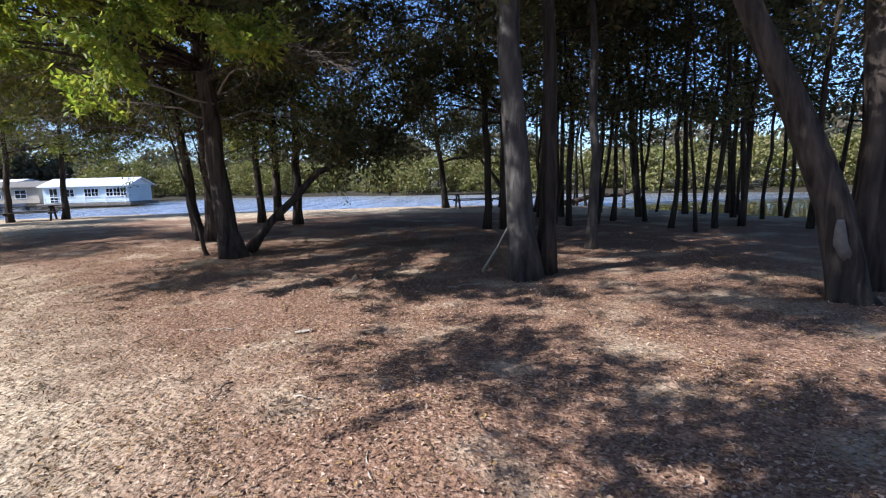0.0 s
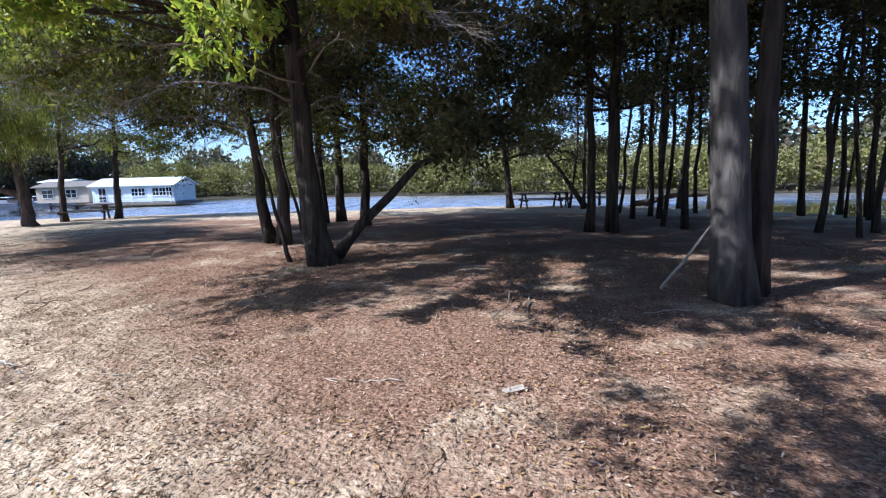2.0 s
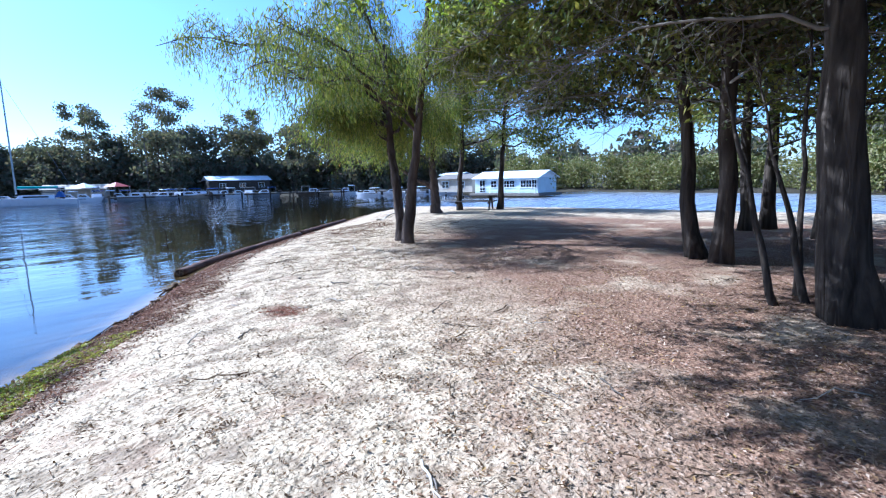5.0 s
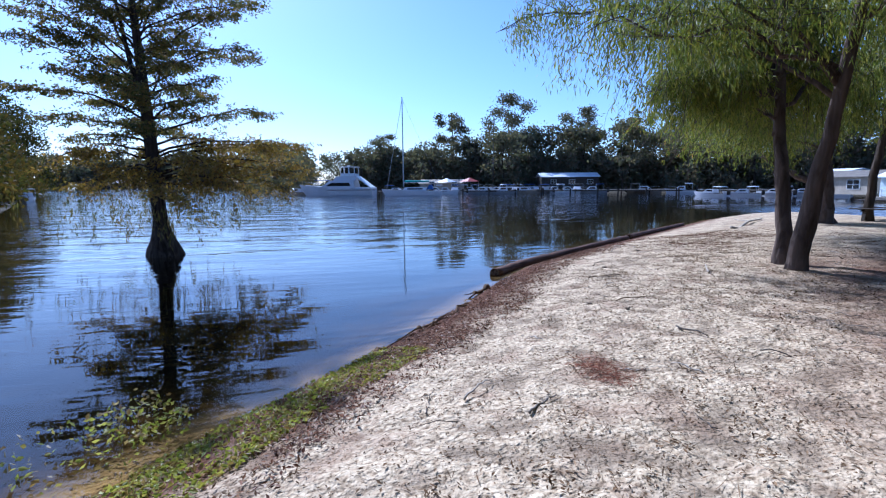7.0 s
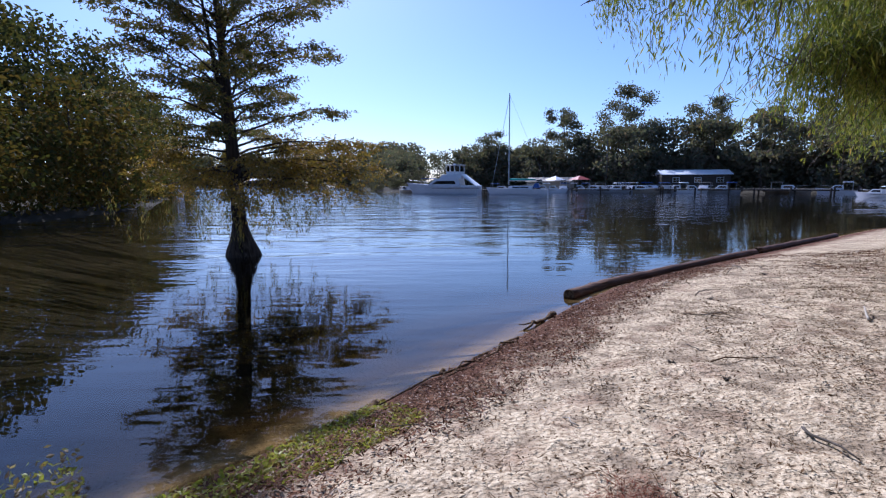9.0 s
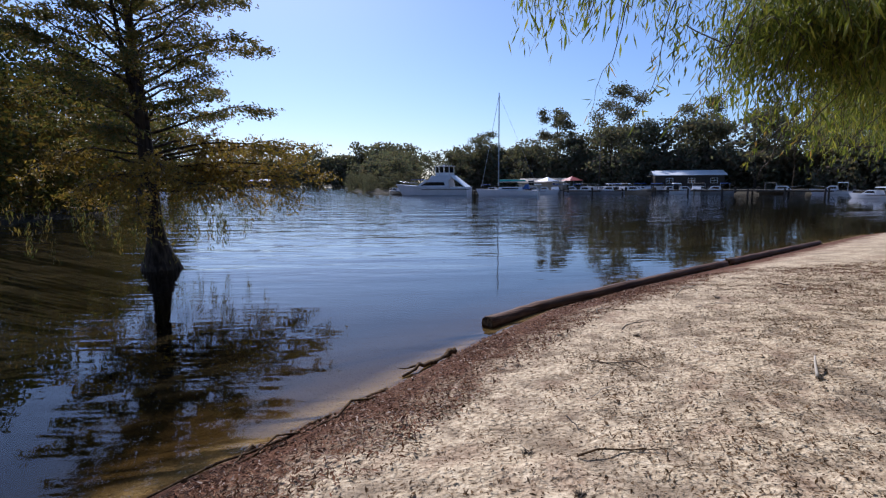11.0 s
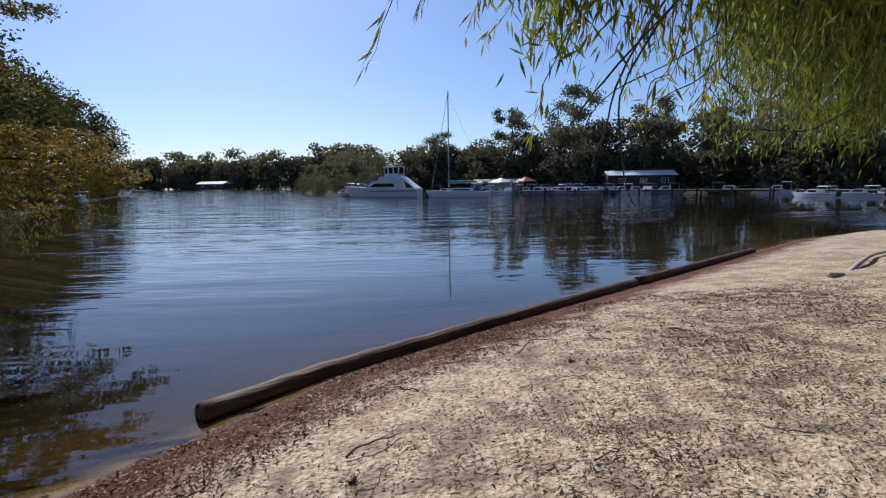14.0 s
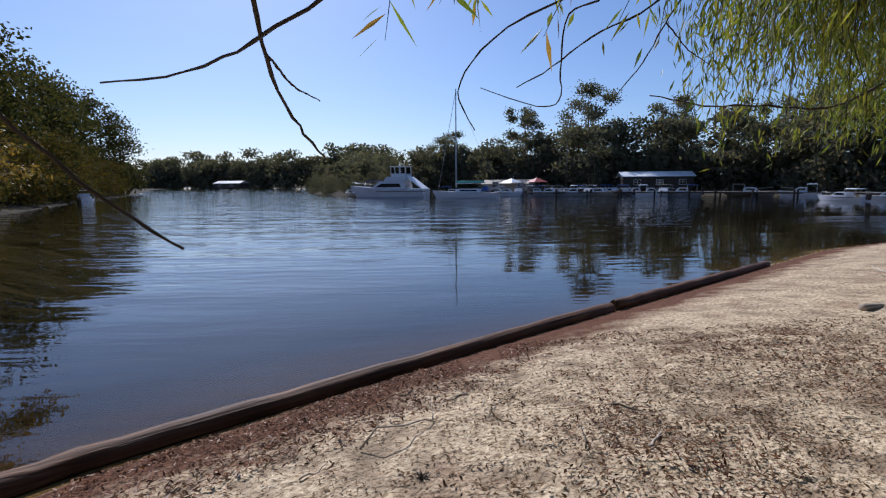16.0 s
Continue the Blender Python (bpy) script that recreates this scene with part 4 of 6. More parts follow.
spots = [(8.9, 25.5), (10.6, 24.6), (9.2, 19.8), (10.8, 17.7), (10.6, 16.5), (6.3, 26.0), (5.3, 18.6), (6.1, 19.6), (6.4, 15.6), (8.4, 17.8), (6.2, 15.3), (4.3, 14.0), (6.9, 11.6), (11.0, 14.7), (9.8, 14.0)]
rs = np.random.RandomState(77)
while len(spots) < 50:
    x, y = rs.uniform(3.5, 15.5), rs.uniform(9.5, 28)
    if inland(x, y)[0] > 0.8 and min(math.hypot(x - a, y - b) for a, b in spots) > 0.7 and (x > 6 or y > 14):
        spots.append((x, y))
for k, (x, y) in enumerate(spots):
    m = pose(*g3(x, y), rs.uniform(-4, 4), rs.uniform(-4, 4), rs.uniform(0, 360)) @ Matrix.Scale(rs.uniform(0.8, 1.15), 4)
    if k < 4:
        slim[k].matrix_basis = m
    else:
        c = copy_thing(slim[k % 4], m)
        c.scale = m.to_scale()

# ---- willows on the beach ----
def willow(name, seed, trunks, limbs, leaf_n, label, leaf_len=0.125):
    """Trunks given as paths with radii; limbs as (start, end, hang, share) with leafy strands that droop from them."""
    rng = np.random.RandomState(seed)
    base = np.array(trunks[0][0][0], float)
    root = thing(name, tuple(base), 0, label, "willow tree")
    for k, (pts, r0, r1) in enumerate(trunks):
        b = Bits()
        p = along(np.asarray(pts, float) - base, np.linspace(0, 1, 18))
        p[1:-1] += rng.normal(size=(16, 3)) * 0.015
        f = np.linspace(0, 1, 18)
        hh = np.linalg.norm(p[-1] - p[0])
        b.tube(p, (r0 + (r1 - r0) * f) * (1 + 0.4 * np.exp(-f * hh / 0.22)), 14, 0.22, seed + k, 0.03)
        child("trunk", b.mesh("trunk", BARK_WILLOW), root)
    crown, fine = Bits(), Bits()
    total = sum(l[3] for l in limbs)
    for s, e, hang, share in limbs:
        lb = Bits()
        s, e = np.asarray(s, float) - base, np.asarray(e, float) - base
        lp = wander(rng, s, e, 10, 0.09, 0.10)
        ll = np.linalg.norm(e - s)
        lb.tube(lp, (0.025 if share < 0.15 else 0.045) * (1 - np.linspace(0, 1, 10) * 0.85), 7)
        child("limb", lb.mesh("limb", BARK_WILLOW), root)
        strands = int(26 * max(share, 0.4)) if share < 0.15 else int(60 * share)
        per = int(leaf_n * share / total / max(1, strands))
        for k in range(strands):
            fa = rng.uniform(0.3, 1.0)
            a = along(lp, np.array([fa]))[0]
            out = rng.normal(size=3) * np.array([1, 1, 0.25])
            out /= np.linalg.norm(out)
            mid = a + out * rng.uniform(0.3, 1.0) * min(1.1, ll * 0.3) + np.array([0, 0, 0.15])
            tip = mid + out * rng.uniform(0.05, 0.4) + np.array([0, 0, -hang * (0.25 + 0.75 * fa) * rng.uniform(0.45, 1.05)])
            sp = np.concatenate([wander(rng, a, mid, 4, 0.1), wander(rng, mid, tip, 6, 0.07)[1:]])
            fine.tube(sp, 0.011 * (1 - np.linspace(0, 1, len(sp)) * 0.8), 3)
            if per:
                f = rng.uniform(0.2, 1.0, per)
                c = along(sp, f) + rng.normal(size=(per, 3)) * 0.13
                w = np.repeat((tip - mid)[None], per, 0) / (np.linalg.norm(tip - mid) + 1e-6) * 0.9 + rng.normal(size=(per, 3)) * 0.55
                crown.leaves(c, w, leaf_len * 1.1, leaf_len * 0.16, rng, 0.5, 0.1)
    tagged(child("twig_mass", fine.mesh("twig_mass", TWIG), root), kind="stuff")
    child("crown", crown.mesh("crown", LEAF_WILLOW, False), root)
    return root


def bare_stem(parent, base, seed, pts, r0):
    """A leafless hanging stem with small buds along it."""
    rng = np.random.RandomState(seed)
    k = 22
    p = along(np.asarray(pts, float) - np.asarray(base, float), np.linspace(0, 1, k))
    for _ in range(2):
        p[1:-1] = (p[:-2] + 2 * p[1:-1] + p[2:]) / 4
    p[1:-1] += rng.normal(size=(k - 2, 3)) * r0 * 0.3
    b = Bits()
    b.tube(p, r0 * (1 - np.linspace(0, 1, k) * 0.6) * (1 + 0.18 * np.sin(np.arange(k) * 2.1)), 6, 0.0, seed, 0.08)
    child("bare_stem", b.mesh("bare_stem", TWIG), parent)


WZ = -0.1
W1 = willow("willow", 5, [
    ([(-13.1, 12.5, WZ - 0.15), (-13.05, 12.5, 0.3), (-12.95, 12.55, 1.2), (-12.75, 12.6, 2.6), (-12.6, 12.7, 4.2), (-12.5, 12.9, 6.2)], 0.17, 0.06),
    ([(-13.72, 12.9, WZ - 0.15), (-13.74, 12.9, 0.3), (-13.86, 12.95, 1.2), (-14.05, 12.98, 2.2), (-14.3, 13.1, 3.6), (-14.4, 13.2, 5.2)], 0.16, 0.06)],
    [((-14.3, 13.1, 3.6), (-16.4, 12.6, 4.3), 1.0, 1.5), ((-14.3, 13.1, 3.8), (-16.9, 13.9, 4.6), 1.35, 2.1), ((-14.2, 13.0, 3.4), (-15.6, 13.7, 4.2), 1.15, 1.4),
     ((-14.4, 13.2, 4.6), (-19.6, 17.2, 5.2), 3.3, 2.6), ((-14.3, 13.1, 3.6), (-18.6, 16.2, 3.8), 2.0, 2.2), ((-14.3, 13.1, 3.8), (-20.8, 18.4, 4.3), 2.5, 2.2), ((-14.3, 13.1, 3.6), (-18.0, 16.8, 4.6), 2.8, 2.0), ((-14.3, 13.1, 4.2), (-16.6, 15.4, 4.9), 2.4, 1.6),
     ((-14.1, 12.9, 2.3), (-18.9, 16.6, 4.4), 2.6, 2.2), ((-14.2, 13.0, 3.0), (-20.0, 16.8, 4.6), 2.7, 1.8), ((-14.2, 13.0, 2.8), (-18.0, 17.6, 4.3), 2.5, 1.8), ((-14.3, 13.1, 3.6), (-21.5, 19.0, 5.0), 2.8, 1.4), ((-14.4, 13.2, 4.6), (-19.5, 14.6, 6.2), 1.6, 1.0), ((-14.3, 13.1, 3.2), (-16.5, 17.0, 5.2), 2.6, 1.3), ((-14.3, 13.1, 3.4), (-18.2, 12.9, 5.3), 1.3, 0.6),
     ((-12.75, 12.6, 2.9), (-13.4, 8.8, 3.8), 0.9, 0.5), ((-12.75, 12.6, 2.7), (-16.0, 10.2, 4.8), 1.2, 0.6), ((-12.7, 12.6, 3.0), (-13.3, 8.9, 4.7), 1.3, 0.6), ((-12.6, 12.7, 4.0), (-10.4, 12.2, 5.4), 1.8, 2.0), ((-12.6, 12.7, 3.8), (-10.2, 13.9, 5.0), 1.9, 1.7),
     ((-12.6, 12.7, 4.0), (-12.4, 16.2, 5.8), 2.4, 1.8), ((-12.5, 12.9, 5.8), (-11.6, 10.6, 7.4), 2.2, 1.0), ((-14.4, 13.2, 4.9), (-15.6, 12.6, 7.4), 2.4, 1.0),
     ((-14.4, 13.2, 5.0), (-20.3, 17.6, 4.4), 2.3, 1.2), ((-12.5, 12.9, 6.0), (-13.0, 14.0, 8.3), 2.2, 0.9), ((-12.8, 12.6, 3.2), (-17.75, 8.69, 4.92), 0.9, 0.5), ((-14.1, 12.9, 2.6), (-17.2, 13.4, 3.4), 0.9, 0.1), ((-14.1, 12.9, 3.0), (-15.26, 10.93, 3.21), 0.8, 0.7), ((-14.1, 12.9, 3.0), (-15.38, 11.45, 3.50), 1.1, 0.9), ((-14.1, 12.9, 3.0), (-14.88, 11.70, 3.22), 1.2, 0.8)],
    225000, "yellow-green willow with two trunks on the sandy shore")
for k, (pts, r) in enumerate((
        ([(-14.0, 13.0, 3.4), (-14.9, 12.2, 3.0), (-15.34, 11.86, 2.3), (-15.44, 11.85, 2.0), (-15.53, 11.85, 1.89), (-15.68, 11.85, 1.79), (-15.75, 11.89, 1.72), (-15.82, 11.93, 1.66)], 0.0085),
        ([(-15.54, 11.85, 1.9), (-15.63, 11.89, 1.84), (-15.69, 11.95, 1.81)], 0.004),
        ([(-14.3, 13.1, 3.4), (-14.9, 12.5, 2.4), (-14.62, 12.35, 1.86), (-14.53, 12.23, 1.70), (-14.56, 12.15, 1.665), (-14.62, 12.1, 1.665), (-14.67, 12.03, 1.66), (-14.71, 11.95, 1.665)], 0.0022),
        ([(-14.0, 13.0, 3.4), (-14.5, 12.0, 2.8), (-14.72, 11.6, 2.15), (-14.76, 11.62, 1.95), (-14.78, 11.65, 1.80), (-14.84, 11.69, 1.70), (-14.89, 11.72, 1.655), (-14.95, 11.77, 1.56), (-15.0, 11.82, 1.50), (-15.02, 11.86, 1.47)], 0.0062),
        ([(-14.3, 13.1, 3.6), (-16.6, 14.2, 3.5), (-17.6, 13.54, 2.92), (-17.59, 12.82, 2.63), (-17.57, 12.56, 2.37), (-17.54, 12.45, 2.15), (-17.5, 12.59, 1.92)], 0.010),
        ([(-16.6, 14.2, 3.5), (-17.59, 13.95, 2.92), (-17.56, 13.76, 2.7), (-17.56, 13.38, 2.55), (-17.54, 13.12, 2.33), (-17.53, 12.87, 2.2)], 0.010),
        ([(-17.59, 13.43, 2.77), (-17.59, 13.2, 2.7), (-17.54, 13.16, 2.33), (-17.51, 13.17, 2.11), (-17.5, 13.04, 2.05), (-17.54, 12.63, 2.2)], 0.007),
        ([(-16.6, 14.2, 3.5), (-17.59, 14.14, 2.99), (-17.56, 13.91, 2.69), (-17.52, 13.72, 2.36), (-17.5, 13.53, 2.14)], 0.008),
        ([(-17.55, 13.87, 2.62), (-17.52, 14.02, 2.43), (-17.5, 14.17, 2.33)], 0.006),
        ([(-13.0, 12.5, 3.4), (-13.3, 11.6, 2.5), (-13.51, 11.05, 1.9), (-13.52, 10.98, 1.81), (-13.51, 10.91, 1.71), (-13.5, 10.85, 1.64)], 0.0035),
        ([(-18.4, 17.2, 3.0), (-19.22, 16.53, 2.27), (-19.26, 15.74, 2.36), (-19.28, 15.19, 2.34), (-19.32, 14.6, 2.46)], 0.016))):
    bare_stem(W1, (-13.1, 12.5, WZ - 0.15), 800 + k, pts, r)


def sprig(parent, base, seed, top, tip, n=26, leaf_len=0.12):
    """A hanging willow shoot, leafy towards its tip."""
    rng = np.random.RandomState(seed)
    p = wander(rng, np.asarray(top, float) - base, np.asarray(tip, float) - base, 12, 0.04, -0.06)
    st = Bits()
    st.tube(p, 0.006 * (1.15 - np.linspace(0, 1, 12)), 5)
    sh = child("hanging_shoot", st.mesh("hanging_shoot", TWIG), parent)
    f = rng.uniform(0.45, 1.0, n)
    d = p[-1] - p[-4]
    d /= np.linalg.norm(d)
    lv = Bits()
    w = d * 0.8 + rng.normal(size=(n, 3)) * 0.6
    w /= np.linalg.norm(w, axis=1)[:, None]
    lv.leaves(along(p, f) + w * leaf_len * 0.5, w, leaf_len, leaf_len * 0.12, rng, 0.35, 0.1)
    child("shoot_leaves", lv.mesh("shoot_leaves", LEAF_SHOOT, False), sh)


WB = np.array((-13.1, 12.5, WZ - 0.15))
for k, (top, tip, n) in enumerate((
        ((-13.3, 9.6, 3.6), (-13.46, 9.32, 2.13), 26), ((-13.2, 9.3, 3.6), (-13.44, 8.91, 2.19), 14), ((-14.6, 10.9, 3.5), (-15.05, 10.32, 2.24), 22), ((-14.7, 11.0, 3.6), (-15.0, 10.6, 2.5), 18),
        ((-14.7, 11.6, 3.2), (-14.94, 11.21, 1.85), 20), ((-15.2, 12.4, 3.2), (-15.7, 12.14, 1.98), 24), ((-15.5, 12.9, 3.2), (-15.9, 12.65, 2.05), 16), ((-15.3, 12.6, 3.2), (-15.75, 12.3, 2.1), 16),
        ((-14.8, 11.2, 3.6), (-15.3, 10.9, 2.5), 20), ((-15.6, 12.0, 3.7), (-16.3, 11.5, 2.6), 20), ((-15.4, 11.6, 3.7), (-15.9, 11.1, 2.6), 20), ((-15.9, 12.9, 3.6), (-16.6, 12.5, 2.4), 20))):
    sprig(W1, WB, 900 + k, top, tip, n)
willow("willow", 6, [([(-20.1, 21.9, -0.2), (-20.15, 21.9, 0.5), (-20.3, 22.0, 1.4), (-20.4, 22.0, 2.4), (-20.4, 22.2, 4.6)], 0.28, 0.12),
                     ([(-20.3, 22.0, 1.2), (-21.2, 21.5, 1.7), (-22.3, 21.2, 2.4)], 0.14, 0.07)],
       [((-20.4, 22.0, 2.4), (-23.5, 20.5, 4.0), 2.0, 1.0), ((-20.4, 22.0, 3.0), (-18.0, 20.0, 4.6), 2.0, 1.0), ((-20.4, 22.1, 4.2), (-20.5, 24.5, 6.0), 2.4, 1.0), ((-20.4, 22.1, 4.4), (-21.5, 19.5, 6.0), 2.6, 1.0)],
       26000, "stout willow with a low side limb near the beach tip", 0.19)
for k, (x, y, r) in enumerate(((-20.2, 24.0, 0.16), (-18.6, 25.4, 0.16))):
    tree("tree", 60 + k, g3(x, y), (x + 0.5, y, 7.4), r, 11, 15000, 0.16, BARK, LEAF_LIT, "small spreading tree on the beach point", crown_from=0.42, reach=0.5, droop=0.4, group="beach point trees")


# ---- bald cypress standing in the lake ----
def cypress(seed, at):
    rng = np.random.RandomState(seed)
    root = thing("cypress_tree", at, 0, "rust-green bald cypress with flared base standing in water", "cypress tree")
    tk = Bits()
    z = np.array([-1.6, -0.4, 0.0, 0.2, 0.45, 0.75, 1.05, 1.5, 2.4, 4.0, 5.3, 6.6, 7.9, 9.1, 10.2])
    r = np.array([0.58, 0.56, 0.52, 0.47, 0.37, 0.27, 0.215, 0.195, 0.185, 0.165, 0.13, 0.10, 0.07, 0.04, 0.012])
    p = np.stack([0.02 * np.sin(z * 0.9), -0.04 * z, z], 1)
    tk.tube(p, r, 20, 0.16, seed, 0.03)
    child("trunk", tk.mesh("trunk", BARK), root)
    fork = Bits()
    fk = np.array([(0.0, -0.12, 3.6), (-0.02, -0.3, 4.5), (-0.05, -0.55, 6.0), (0.0, -0.72, 7.4), (0.02, -0.82, 9.0)])
    fork.tube(along(fk, np.linspace(0, 1, 12)), np.linspace(0.105, 0.02, 12), 8)
    child("second_stem", fork.mesh("second_stem", BARK), root)
    high, low, fine = Bits(), Bits(), Bits()
    ends = []
    for i in range(96):
        g = (i + rng.uniform(0, 1)) / 96
        zz = 2.1 + g * 7.6
        az = i * 2.399 + rng.uniform(-0.5, 0.5)
        ll = (3.9 * (1 - 0.62 * ((zz - 2.1) / 9.0) ** 2.2)) * rng.uniform(0.5, 1.0)
        if zz < 3.6 and math.sin(az) < -0.1:
            ll *= 0.72
        s = np.array([np.interp(zz, z, p[:, 0]), np.interp(zz, z, p[:, 1]), zz])
        rise = float(np.interp(zz, (2.1, 3.2, 4.6, 9.7), (-0.06, 0.12, 0.42, 0.6))) + rng.uniform(-0.08, 0.08)
        ends.append((zz, s, s + np.array([math.cos(az), math.sin(az), rise]) * ll))
    # long low limbs that reach out over the open water
    for zz, e in ((2.7, (-0.9, 4.3, 3.75)), (2.5, (-1.9, 4.4, 3.0)), (2.4, (0.3, 3.9, 2.7)), (2.9, (-2.6, 3.6, 3.5)), (2.2, (-0.8, 3.6, 2.2))):
        ends.append((zz, np.array([0.0, -0.1, zz]), np.array(e)))
    for zz, s, e in ends:
        ll = np.linalg.norm(e - s)
        lp = wander(rng, s, e, 9, 0.06, 0.05)
        lp[:, 2] -= 0.07 * ll * np.linspace(0, 1, 9) ** 3
        lb = Bits()
        lb.tube(lp, (0.05 - 0.0028 * zz) * (1 - np.linspace(0, 1, 9) * 0.85), 5)
        child("limb", lb.mesh("limb", BARK), root)
        bits = low if zz < 3.3 else high
        flat, droop = (0.14, 0.22) if zz > 3.3 else (0.4, 0.55)
        way = (e - s) / ll
        for k in range(int(6 + 7 * ll)):
            f0 = rng.uniform(0.28, 1.0)
            a = along(lp, np.array([f0]))[0]
            d = rng.normal(size=3) * np.array([1, 1, flat]) + way * 0.7
            d /= np.linalg.norm(d)
            b = a + d * rng.uniform(0.2, 0.75) * (1.2 - 0.6 * f0) + np.array([0, 0, -rng.uniform(0.0, droop)])
            tp = wander(rng, a, b, 4, 0.1)
            fine.tube(tp, [0.008, 0.006, 0.004, 0.002], 3)
            # needles in small drooping tufts along the twig
            for q in along(tp, rng.uniform(0.1, 1.0, 5)) + rng.normal(size=(5, 3)) * np.array([0.13, 0.13, 0.05]):
                n = 6
                c = q + rng.normal(size=(n, 3)) * np.array([0.08, 0.08, 0.035]) + np.array([0, 0, -0.03])
                w = rng.normal(size=(n, 3)) * np.array([1, 1, 0.5]) + d * 0.5
                bits.leaves(c, w, 0.115, 0.042, rng, 0.7)
    tagged(child("twig_mass", fine.mesh("twig_mass", TWIG), root), kind="stuff")
    child("crown", high.mesh("crown", LEAF_CYPRESS, False), root)
    child("low_crown", low.mesh("low_crown", LEAF_RUST, False), root, "rust-orange low sprays")
    # hanging moss and low drooping sprays
    mo = Bits()
    for k in range(90):
        az, rr = rng.uniform(0, 6.28), rng.uniform(0.6, 3.4)
        x, y, zt = math.cos(az) * rr, math.sin(az) * rr, rng.uniform(1.2, 2.2)
        n = 26
        c = np.stack([x + rng.normal(size=n) * 0.05, y + rng.normal(size=n) * 0.05, zt - rng.uniform(0, 0.8, n)], 1)
        mo.leaves(c, np.tile([[0, 0, -1.0]], (n, 1)) + rng.normal(size=(n, 3)) * 0.3, 0.14, 0.025, rng)
    child("hanging_moss", mo.mesh("hanging_moss", LEAF_CYPRESS, False), root)


cypress(8, (-22.7, -0.2, WATER_Z))


# ---- banks of trees across the water ----
def bank_tree(seed, h, spread, n, size, leaf, label, group, low=0.12, cl=60, loose=0.2):
    rng = np.random.RandomState(seed)
    root = thing("bank_tree", (0, 0, 0), 0, label, "tree", group)
    tk = Bits()
    p = wander(rng, (0, 0, -0.3), (rng.uniform(-0.5, 0.5), rng.uniform(-0.5, 0.5), h * 0.9), 8, 0.04)
    tk.tube(p, h * 0.018 * (1.1 - np.linspace(0, 1, 8)), 7)
    child("trunk", tk.mesh("trunk", BARK), root)
    crown = Bits()
    cs = []
    for k in range(cl):
        g = rng.uniform(0, 1)
        zz = h * (low + (1 - low) * g)
        rad = spread * (0.35 + 0.75 * math.sin(math.pi * min(1, (g * 0.85 + 0.12)))) * math.sqrt(rng.uniform(0.05, 1))
        az = rng.uniform(0, 6.28)
        cc = np.array([math.cos(az) * rad, math.sin(az) * rad, zz])
        cs.append(cc + rng.normal(size=(n // cl, 3)) * spread * np.array([loose, loose, loose * 0.65]))
    crown.leaves(np.concatenate(cs), None, size, size * 0.6, rng, 0.3)
    child("crown", crown.mesh("crown", leaf, False), root)
    return root


def plant_row(kinds, spots, seed, scale=(0.8, 1.2), taper=None):
    """Stands copies of the kinds at the spots; taper gives a tree's size from its place."""
    r = np.random.RandomState(seed)
    used = set()
    for i, (x, y) in enumerate(spots):
        k = i if i < len(kinds) else r.randint(len(kinds))
        s = r.uniform(*scale) * (1.0 if taper is None else taper(x, y))
        m = pose(x, y, float(ground_z(x, y)[0]), 0, 0, r.uniform(0, 360)) @ Matrix.Scale(s, 4)
        if k not in used:
            kinds[k].matrix_basis = m
            used.add(k)
        else:
            c = copy_thing(kinds[k], m)
            c.scale = (s, s, s)


def row(pts, step, rng, depth=3.0, jitter=1.5):
    out = []
    pts = [Vector((*p, 0)) for p in pts]
    for a, b in zip(pts, pts[1:]):
        d = (b - a)
        nrm = Vector((-d.y, d.x, 0)).normalized()
        for i in range(max(1, int(d.length / step))):
            q = a + d * ((i + rng.uniform(0, 1)) * step / d.length) + nrm * rng.uniform(0, depth) + Vector((rng.uniform(-1, 1), rng.uniform(-1, 1), 0)) * jitter * 0.5
            out.append((q.x, q.y))
    return out


r2 = np.random.RandomState(5)
near_bank = [bank_tree(100 + k, 6.4 + 0.6 * k, 3.2 + 0.2 * k, 2000, 0.42, LEAF_COVE, "orange and green tree overhanging the lake bank", "low trees of the wooded cove bank", 0.0) for k in range(4)]
plant_row(near_bank, [(-27 - 0.3 * i, -20.5 - r2.uniform(0, 5)) for i in range(4)] + row([(-28, -21), (-40, -20), (-50, -22), (-64, -28.5), (-104, -48), (-128, -57)], 3.2, r2, 4.0), 1, (0.8, 1.15), lambda x, y: float(np.interp(x, (-128, -100, -60), (0.75, 1.0, 1.0))))
cove_kinds = [bank_tree(110 + k, 21.0 + k, 5.4, 2400, 0.66, LEAF_BANK, "tall dark leafy tree of the wooded cove", "tall trees of the wooded cove bank", 0.04) for k in range(3)]
plant_row(cove_kinds, row([(-36, -44), (-56, -47), (-75, -51), (-96, -55), (-127, -68.5), (-150, -73), (-158, -74)], 4.6, r2, -6.0), 15, (0.9, 1.08), lambda x, y: float(np.interp(x, (-160, -155, -149, -137, -127, -60), (0.4, 0.55, 0.8, 0.95, 1.02, 1.02))))
far_kinds = [bank_tree(120 + k, 9.4 + 0.3 * k, 3.5 + 0.2 * k, 1350, 0.6, LEAF_FAR, "olive leafy tree on the far wooded bank", "trees of the far bank", 0.0, 36, 0.17) for k in range(5)]
plant_row(far_kinds, row([(-162, -24), (-119, -10)], 4, r2, 8.0) + row([(-122, -8), (-126, 0), (-123, 14), (-114, 36), (-107, 54), (-102, 66), (-92, 76), (-80, 84), (-62, 92)], 2.2, r2, 13), 2, (0.88, 1.1),
          lambda x, y: float(np.interp(y, (-24, -8, 1, 6, 16, 28, 40, 53, 66, 79, 92), (0.55, 0.34, 0.42, 0.95, 1.12, 1.0, 1.25, 1.3, 1.4, 1.45, 1.2))))
